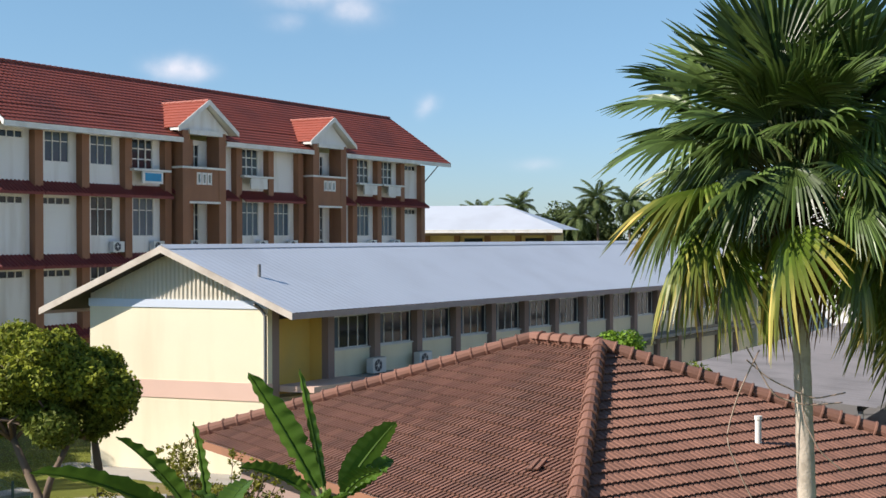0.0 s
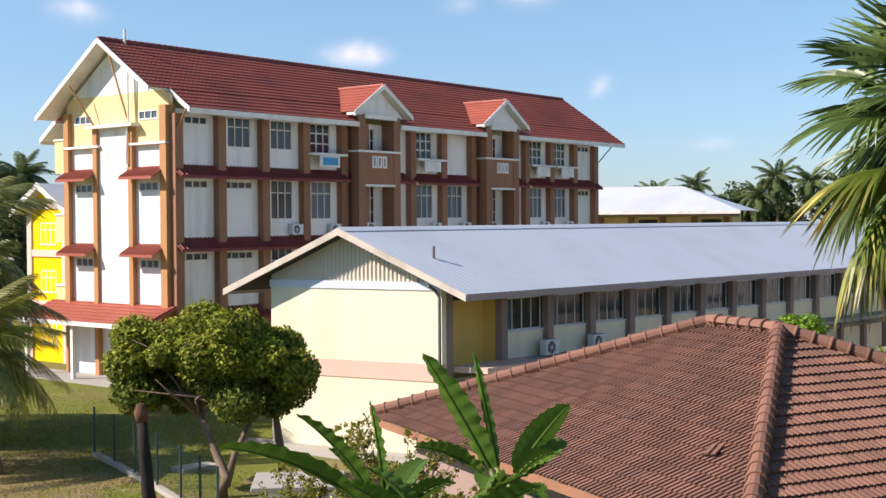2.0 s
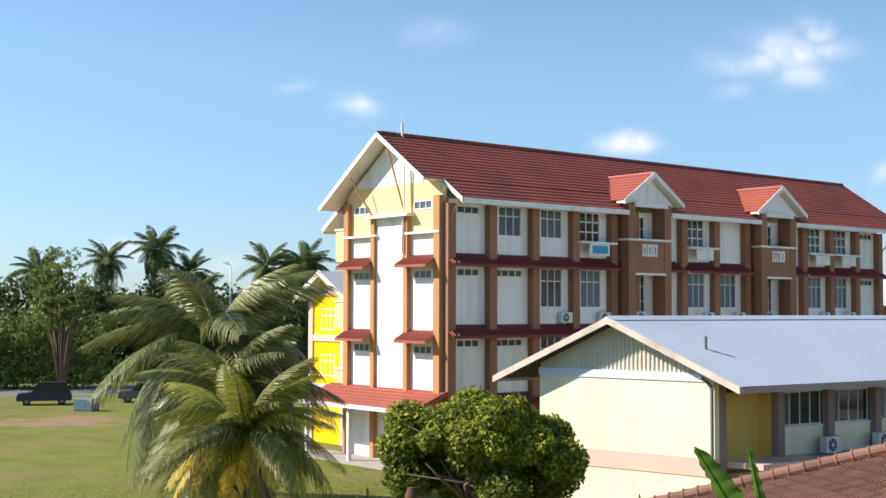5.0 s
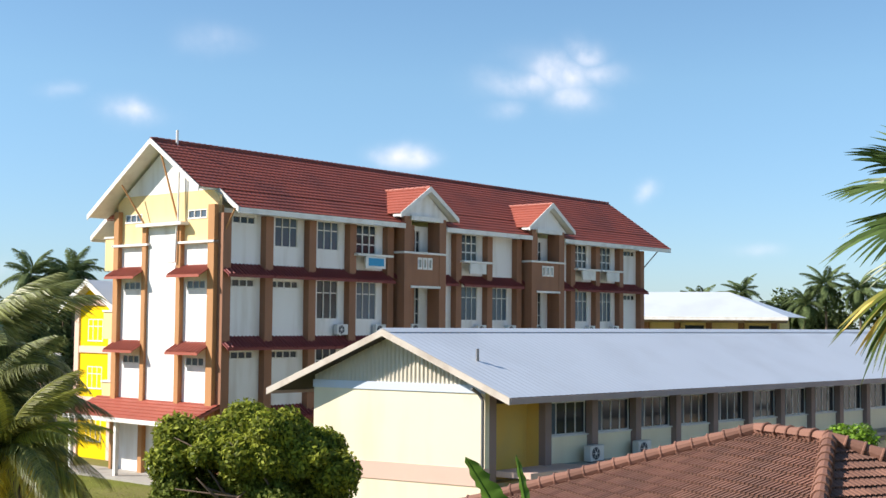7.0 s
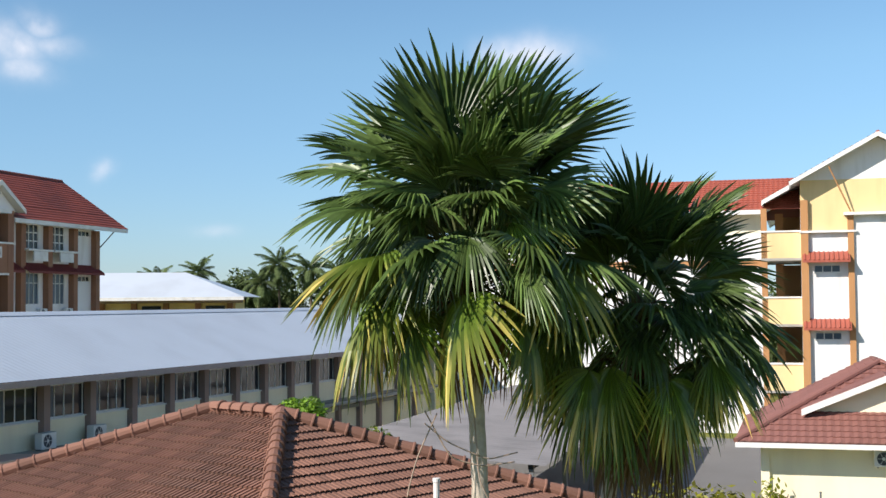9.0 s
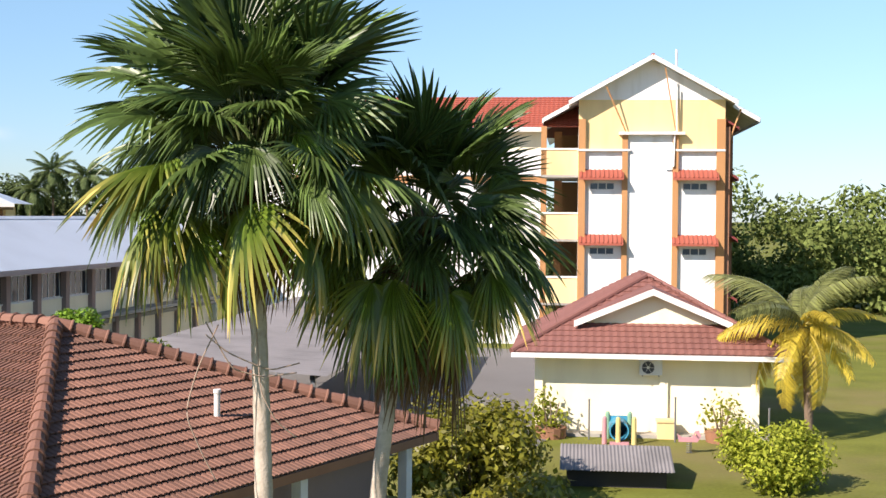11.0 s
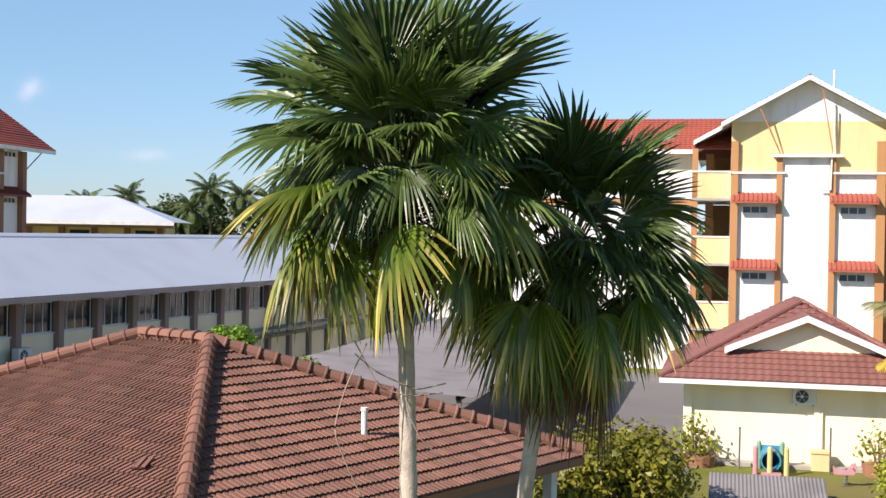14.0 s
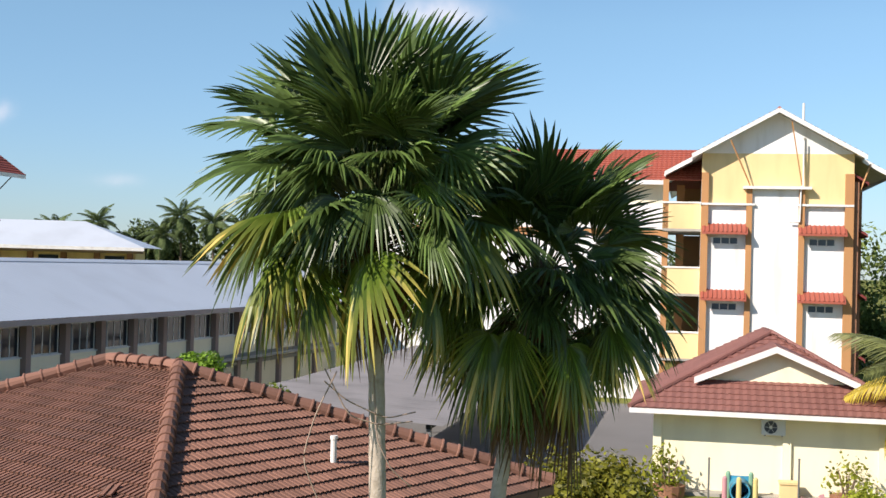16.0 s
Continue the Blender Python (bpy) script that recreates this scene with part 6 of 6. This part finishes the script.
# coconut palms on the lawn
coconut_palm(-20.0, 37.9, 3.6, (-1.4, 0.3), 5, 36, "young coconut palm with arching green fronds", [FRONDSG[0], FRONDSG[1], FRONDSG[1], FRONDS[2], FRONDSG[2], FRONDSG[2], FRONDSY[1]], "coconut palms on the lawn", 0.98, 0.17, -6)
coconut_palm(-25.4, 45.5, 6.3, (-1.6, 0.2), 6, 46, "leaning coconut palm with long drooping fronds", FRONDS, "coconut palms on the lawn", 1.4)
coconut_palm(-23.0, 42.3, 4.6, (-1.6, 0.2), 9, 34, "coconut palm with arching green fronds", FRONDS, "coconut palms on the lawn", 1.05)
coconut_palm(31.2, 35.6, 4.2, (-0.4, 0.0), 12, 18, "young coconut palm with bright yellow-green fronds", [FRONDS[0], FRONDSY[0], FRONDSY[1]], "", 0.95)

# round tree by the fence
broad_tree(-11.6, 36.0, [([(0, -0.6, 0), (0.1, -0.5, 0.6), (-0.4, -0.2, 1.5), (-0.9, 0.1, 2.4)], [0.19, 0.15, 0.12, 0.09]),
                         ([(0.1, -0.5, 0.3), (0.3, -0.3, 1.2), (0.7, 0.1, 2.2)], [0.13, 0.10, 0.08]),
                         ([(1.2, 1.6, 0), (1.2, 1.6, 1.0), (1.1, 1.4, 2.2)], [0.16, 0.14, 0.10])],
           (-0.75, 0.4, 3.75), (3.15, 2.3, 1.95), 4, 100, 100000, 0.085, "round dense broadleaf tree with bent trunks", lump=(0.22, 0.68),
           lobes=(((-2.1, 0.2, 3.6), (1.65, 1.5, 1.5)), ((-0.4, 0.4, 4.1), (1.6, 1.6, 1.35)), ((0.8, 0.6, 3.75), (1.45, 1.7, 1.6))))

# black stump
bs = thing("tree_stump", pose(-12.65, 32.5, 0), "tall blackened dead palm trunk", "stump")
bm = bmesh.new()
limb(bm, [(0, 0, 0), (-0.1, 0, 0.8), (-0.2, 0.05, 1.8), (-0.28, 0.05, 2.8)], [0.24, 0.19, 0.17, 0.14], 10)
part("trunk", bm, CHAR, bs)
bm = bmesh.new()
limb(bm, [(-0.27, 0.05, 2.7), (-0.30, 0.05, 3.0), (-0.30, 0.06, 3.2)], [0.16, 0.2, 0.11], 10)
part("broken_top", bm, FIBRE, bs, "brown frayed top")

# shrubs
bush(6.2, 41.6, 5.0, 0.95, 0.9, 21, 50, 26000, 0.09, FRESH, "bright green tall shrub behind the tiled roof", lump=(0.06, 0.11))
bush(8.4, 42.4, 3.7, 1.3, 0.8, 30, 40, 14000, 0.09, TREE, "dark green shrub in the shade beside the classroom block", lump=(0.08, 0.16))
bush(15.3, 31.2, 2.75, 2.2, 1.6, 22, 30, 9000, 0.11, CROTON, "yellow-green croton hedge beside the house", group="crotons")
bush(12.6, 24.2, 2.2, 1.8, 1.2, 23, 24, 6000, 0.11, CROTON, "yellow-green croton bush beside the house", group="crotons")
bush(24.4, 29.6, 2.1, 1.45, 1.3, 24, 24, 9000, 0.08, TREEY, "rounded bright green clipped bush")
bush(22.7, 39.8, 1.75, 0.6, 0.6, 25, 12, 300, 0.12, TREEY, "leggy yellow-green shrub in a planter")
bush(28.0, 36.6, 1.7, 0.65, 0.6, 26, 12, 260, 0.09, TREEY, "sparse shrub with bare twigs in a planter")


def twiggy_shrub(x, y, h, spread, seed, twigs, label, k=1.0, leafy=CROTON, name="shrub"):
    """An open shrub: thin branching twigs with a few leaves along each."""
    rnd = random.Random(seed)
    t = thing(name, pose(x, y, 0), label, name)
    bm = bmesh.new()
    tips = []
    for i in range(twigs):
        a = rnd.uniform(0, 6.28)
        r = spread * rnd.uniform(0.2, 1.0)
        top = Vector((r * math.cos(a), r * 0.6 * math.sin(a), h * rnd.uniform(0.6, 1.0)))
        mid = Vector((top.x * 0.35, top.y * 0.35, top.z * 0.5))
        limb(bm, [(0, 0, 0), mid, mid.lerp(top, 0.6) + Vector((0, 0, 0.05)), top], [0.03 * k, 0.018 * k, 0.011 * k, 0.005 * k], 5)
        for f in (0.35, 0.5, 0.65, 0.8, 0.92, 1.0):
            for q in range(2):
                p = mid.lerp(top, f)
                e = p + Vector((rnd.uniform(-0.3, 0.3), rnd.uniform(-0.2, 0.2), rnd.uniform(-0.02, 0.25))) * k
                tube(bm, p, e, 0.006 * k, 0.003 * k, seg=3)
                tips += [p.lerp(e, g) for g in (0.4, 0.6, 0.8, 1.0)]
    part("branch", bm, BARKD, t)
    lm = [(p.x, p.y, p.z, 0.07 * k) for p in tips]
    tagged(put("leaves", leaf_cloud("leaves", lm, len(tips) * 4, 0.045 * k, leafy, seed), t), kind="stuff")
    return t


twiggy_shrub(-4.3, 24.0, 4.2, 1.6, 27, 30, "open twiggy shrub with small olive leaves")
twiggy_shrub(-6.4, 25.5, 2.9, 1.5, 28, 26, "open twiggy shrub with small olive leaves")
twiggy_shrub(-2.6, 22.6, 3.3, 1.3, 29, 24, "open twiggy shrub with small olive leaves")


twiggy_shrub(-77.0, 101.0, 13.8, 4.5, 41, 26, "tall sparse roadside tree with bare twigs", 4.0, FARLEAF2, "tree")

# bananas under the window
def banana_leaf(seed, L, W, bend):
    rnd = random.Random(seed)
    verts, faces = [], []
    n = 30
    for i in range(n + 1):
        s = i / n
        w = W * (math.sin(math.pi * min(1, s * 0.97 + 0.03)) ** 0.5) * (1 - 0.2 * s)
        ang = bend * s
        p = Vector((0, L * math.sin(ang) / max(bend, 0.01), L * (math.cos(ang) - 1) / max(bend, 0.01)))
        up = Vector((0, math.sin(ang), math.cos(ang)))
        tear = 0.6 if rnd.random() < 0.03 else rnd.uniform(0.97, 1.0)
        for x, k in ((-1, tear), (-0.5, 1), (0, 1), (0.5, 1), (1, rnd.uniform(0.97, 1.0) if rnd.random() > 0.03 else 0.62)):
            verts.append(p + Vector((x * w * k, 0, 0)) + up * (abs(x) * w * 0.38 + 0.02 * math.sin(i * 1.9) * abs(x)))
    for i in range(n):
        for j in range(4):
            a = 5 * i + j
            faces.append((a, a + 1, a + 6, a + 5))
    b = len(verts)
    for i in range(n + 1):
        ang = bend * i / n
        p = Vector((0, L * math.sin(ang) / bend, L * (math.cos(ang) - 1) / bend))
        r = 0.028 * (1 - 0.8 * i / n)
        verts += [p + Vector((-r, 0, 0.004)), p + Vector((r, 0, 0.004)), p + Vector((0, 0, -r * 1.4))]
    for i in range(n):
        for k in range(3):
            faces.append((b + 3 * i + k, b + 3 * i + (k + 1) % 3, b + 3 * i + 3 + (k + 1) % 3, b + 3 * i + 3 + k))
    return raw("banana_leaf", verts, faces, BANANA, True)


def banana(x, y, h, leaves, seed):
    t = thing("banana_plant", pose(x, y, 0), "green banana plant with broad upright leaves", "banana plant", "banana plants")
    bm = bmesh.new()
    limb(bm, [(0, 0, 0), (0.03, 0, h * 0.5), (0, 0, h)], [0.16, 0.13, 0.07], 10)
    part("stem", bm, STALK, t)
    for i, (az, el, roll, L, W, bend) in enumerate(leaves):
        me = banana_leaf(seed * 20 + i, L, W, bend)
        d = 0.35
        bm = bmesh.new()
        m = pose(0, 0, h - 0.1, 0, 0, az) @ pose(0, 0, 0, el)
        limb(bm, [(0, 0, h - 0.15), m @ Vector((0, d + 0.02, 0))], [0.04, 0.026], 6)
        part("leaf_stalk", bm, STALK, t)
        put("banana_leaf", me, t, m @ Matrix.Translation((0, d, 0)) @ pose(0, 0, 0, 0, roll, 0))


# each leaf: heading, rise, roll, length, half width, bend
banana(-1.45, 15.9, 4.75, [(88, 63, 62, 1.75, 0.23, 0.18), (84, 79, 75, 1.55, 0.08, 0.05), (-88, 58, -62, 1.15, 0.24, 0.35), (-92, 48, 50, 0.75, 0.20, 0.7), (170, 35, 10, 0.9, 0.2, 1.0),
                            (-150, 25, -20, 1.1, 0.22, 0.9), (80, 40, 50, 1.0, 0.2, 0.8), (-120, 50, -30, 0.9, 0.18, 0.9)], 1)
banana(-2.85, 15.3, 4.45, [(85, 38, 52, 2.1, 0.24, 0.75), (80, 84, 60, 1.25, 0.10, 0.12), (75, 58, 50, 1.5, 0.22, 0.5), (70, 55, 55, 0.9, 0.2, 0.4), (-90, 45, -50, 0.8, 0.18, 0.8), (180, 35, 0, 0.8, 0.2, 0.9),
                            (130, 15, 30, 1.3, 0.22, 1.0), (-20, 50, 0, 0.9, 0.2, 0.8)], 2)
banana(-2.1, 14.7, 4.15, [(100, 25, 40, 1.5, 0.28, 0.9), (-95, 28, -40, 1.7, 0.28, 1.0), (-60, 58, -20, 1.2, 0.26, 0.7), (60, 60, 20, 1.2, 0.26, 0.7), (175, 25, 0, 1.2, 0.28, 0.9),
                           (140, 45, 30, 1.2, 0.26, 0.8), (-140, 40, -30, 1.3, 0.27, 0.9), (-80, 48, -55, 1.25, 0.25, 0.6), (85, 50, 55, 1.2, 0.24, 0.6)], 3)

# dry flower stalks that hang from the fan palm
dry = thing("dry_stalk", pose(5.8, 19.3, 0), "thin dry flower stalks hanging beside the palm trunk", "twig")
STRAW = mat("straw_coloured_stalk", (0.34, 0.25, 0.19), 0.8, 0.15, 3, 0.1)
for pts in ([(-0.9, -0.2, 6.45), (-1.25, -0.3, 5.8), (-1.45, -0.3, 5.1), (-1.2, -0.3, 4.5), (-0.95, -0.3, 4.0)],
            [(-1.1, -0.2, 6.3), (-0.75, -0.25, 6.0), (-0.1, -0.3, 5.7), (0.4, -0.3, 5.8)],
            [(-0.3, -0.25, 6.4), (-0.25, -0.3, 5.4), (0.0, -0.3, 4.9), (0.35, -0.3, 4.6)],
            [(-1.1, -0.2, 6.5), (-0.7, -0.25, 5.75), (-0.2, -0.3, 5.6), (0.35, -0.3, 5.65)]):
    bm = bmesh.new()
    fine_pts = [Vector(pts[int(k)]).lerp(Vector(pts[min(len(pts) - 1, int(k) + 1)]), k - int(k)) for k in [i * (len(pts) - 1) / 24 for i in range(25)]]
    for _ in range(3):
        fine_pts = [fine_pts[0]] + [(fine_pts[i - 1] + fine_pts[i] * 2 + fine_pts[i + 1]) / 4 for i in range(1, 24)] + [fine_pts[-1]]
    limb(bm, fine_pts, [0.012] * 25, 5)
    part("stalk", bm, STRAW, dry)

# far trees
FARPALMS = [(-86.7, 122.4, 13.6), (-82.5, 125.3, 15.0), (-79, 127.5, 12.2), (-71.5, 131.8, 13.0), (-67, 134.2, 13.4), (-93, 117.7, 12.4), (-69.5, 137, 12.4), (-74, 120, 9.8),
            (9.0, 149.7, 11.9), (15.8, 149.2, 10.6), (18.9, 148.8, 12.8), (5.5, 149.9, 10.8), (22.5, 147, 12.2), (13.0, 152, 9.6), (26, 150, 12), (30, 146, 11)]
for i, (x, y, h) in enumerate(FARPALMS):
    coconut_palm(x, y, h, (random.uniform(-1, 1), 0), 50 + i, 26, "tall distant coconut palm above the tree line", FARFRONDS, "distant coconut palms", random.uniform(0.85, 1.05) * (0.72 if x > 0 else 0.95), 0.2, -50)


def woods(name, a, b, n, h0, h1, depth, seed, leaves, size, material, label):
    rng = random.Random(seed)
    lm = []
    for i in range(n):
        k = rng.random()
        x, y = a[0] + (b[0] - a[0]) * k, a[1] + (b[1] - a[1]) * k
        x, y = x + rng.uniform(0, depth) * 0.4, y + rng.uniform(0, depth)
        h = rng.uniform(h0, h1)
        r = rng.uniform(1.3, 2.6)
        z = rng.uniform(r * 0.4, max(h - r, r))
        lm.append((x, y, z, r))
    ob = put(name, leaf_cloud(name, lm, leaves, size, material, seed), None)
    return tagged(ob, label, "trees", kind="stuff")


woods("far_trees", (-150, 70), (-62, 138), 700, 7, 13.5, 12, 31, 120000, 0.34, FARLEAF, "dark roadside woods behind the lawn")
woods("roadside_trees", (-100, 92), (-80, 106), 60, 8, 10, 5, 34, 14000, 0.26, FARLEAF2, "lighter feathery trees along the road")
woods("far_trees", (-66, 136), (-28, 150), 420, 7, 13.5, 10, 36, 70000, 0.34, FARLEAF, "dark woods behind the yellow house")
woods("far_trees", (-30, 165), (70, 160), 420, 5, 11.5, 14, 32, 60000, 0.36, FARLEAF, "woods behind the far silver roof")
woods("far_trees", (11, 152), (40, 144), 130, 8, 15.0, 8, 37, 24000, 0.34, FARLEAF, "taller woods beside the far silver roof")
woods("far_trees", (62, 84), (110, 60), 260, 6, 13.5, 12, 33, 60000, 0.28, FARLEAF2, "green woods behind the school block")
woods("far_trees", (44, 100), (64, 88), 100, 6, 11.5, 10, 35, 20000, 0.28, FARLEAF, "green woods behind the school block")


# grass blades over the nearer lawn
def grass(seed, n):
    rng = np.random.default_rng(seed)
    x, y = rng.normal(-19, 9, n), rng.normal(40, 9, n)
    keep = (x < -6) & (y > 27) & (x < -0.28 * y + 2) & ((x + 11) ** 2 + (y - 42) ** 2 > 9)
    x, y = x[keep], y[keep]
    n = len(x)
    a = rng.uniform(0, 6.28, n)
    h = rng.uniform(0.015, 0.06, n)
    w = rng.uniform(0.012, 0.03, n)
    lean = rng.normal(0, 0.06, (n, 2))
    P = np.stack([np.stack([x - w * np.cos(a), y - w * np.sin(a), 0 * x], 1), np.stack([x + w * np.cos(a), y + w * np.sin(a), 0 * x], 1), np.stack([x + lean[:, 0], y + lean[:, 1], h], 1)], 1).reshape(-1, 3)
    me = bpy.data.meshes.new("grass")
    me.from_pydata(P.tolist(), [], np.arange(3 * n).reshape(-1, 3).tolist())
    me.materials.append(leaf_mat("grass_blade", (0.225, 0.245, 0.042), island=0.4, rand=0))
    me.update()
    return tagged(put("grass", me, None), "short mown grass blades", "grass", kind="stuff")


grass(5, 110000)
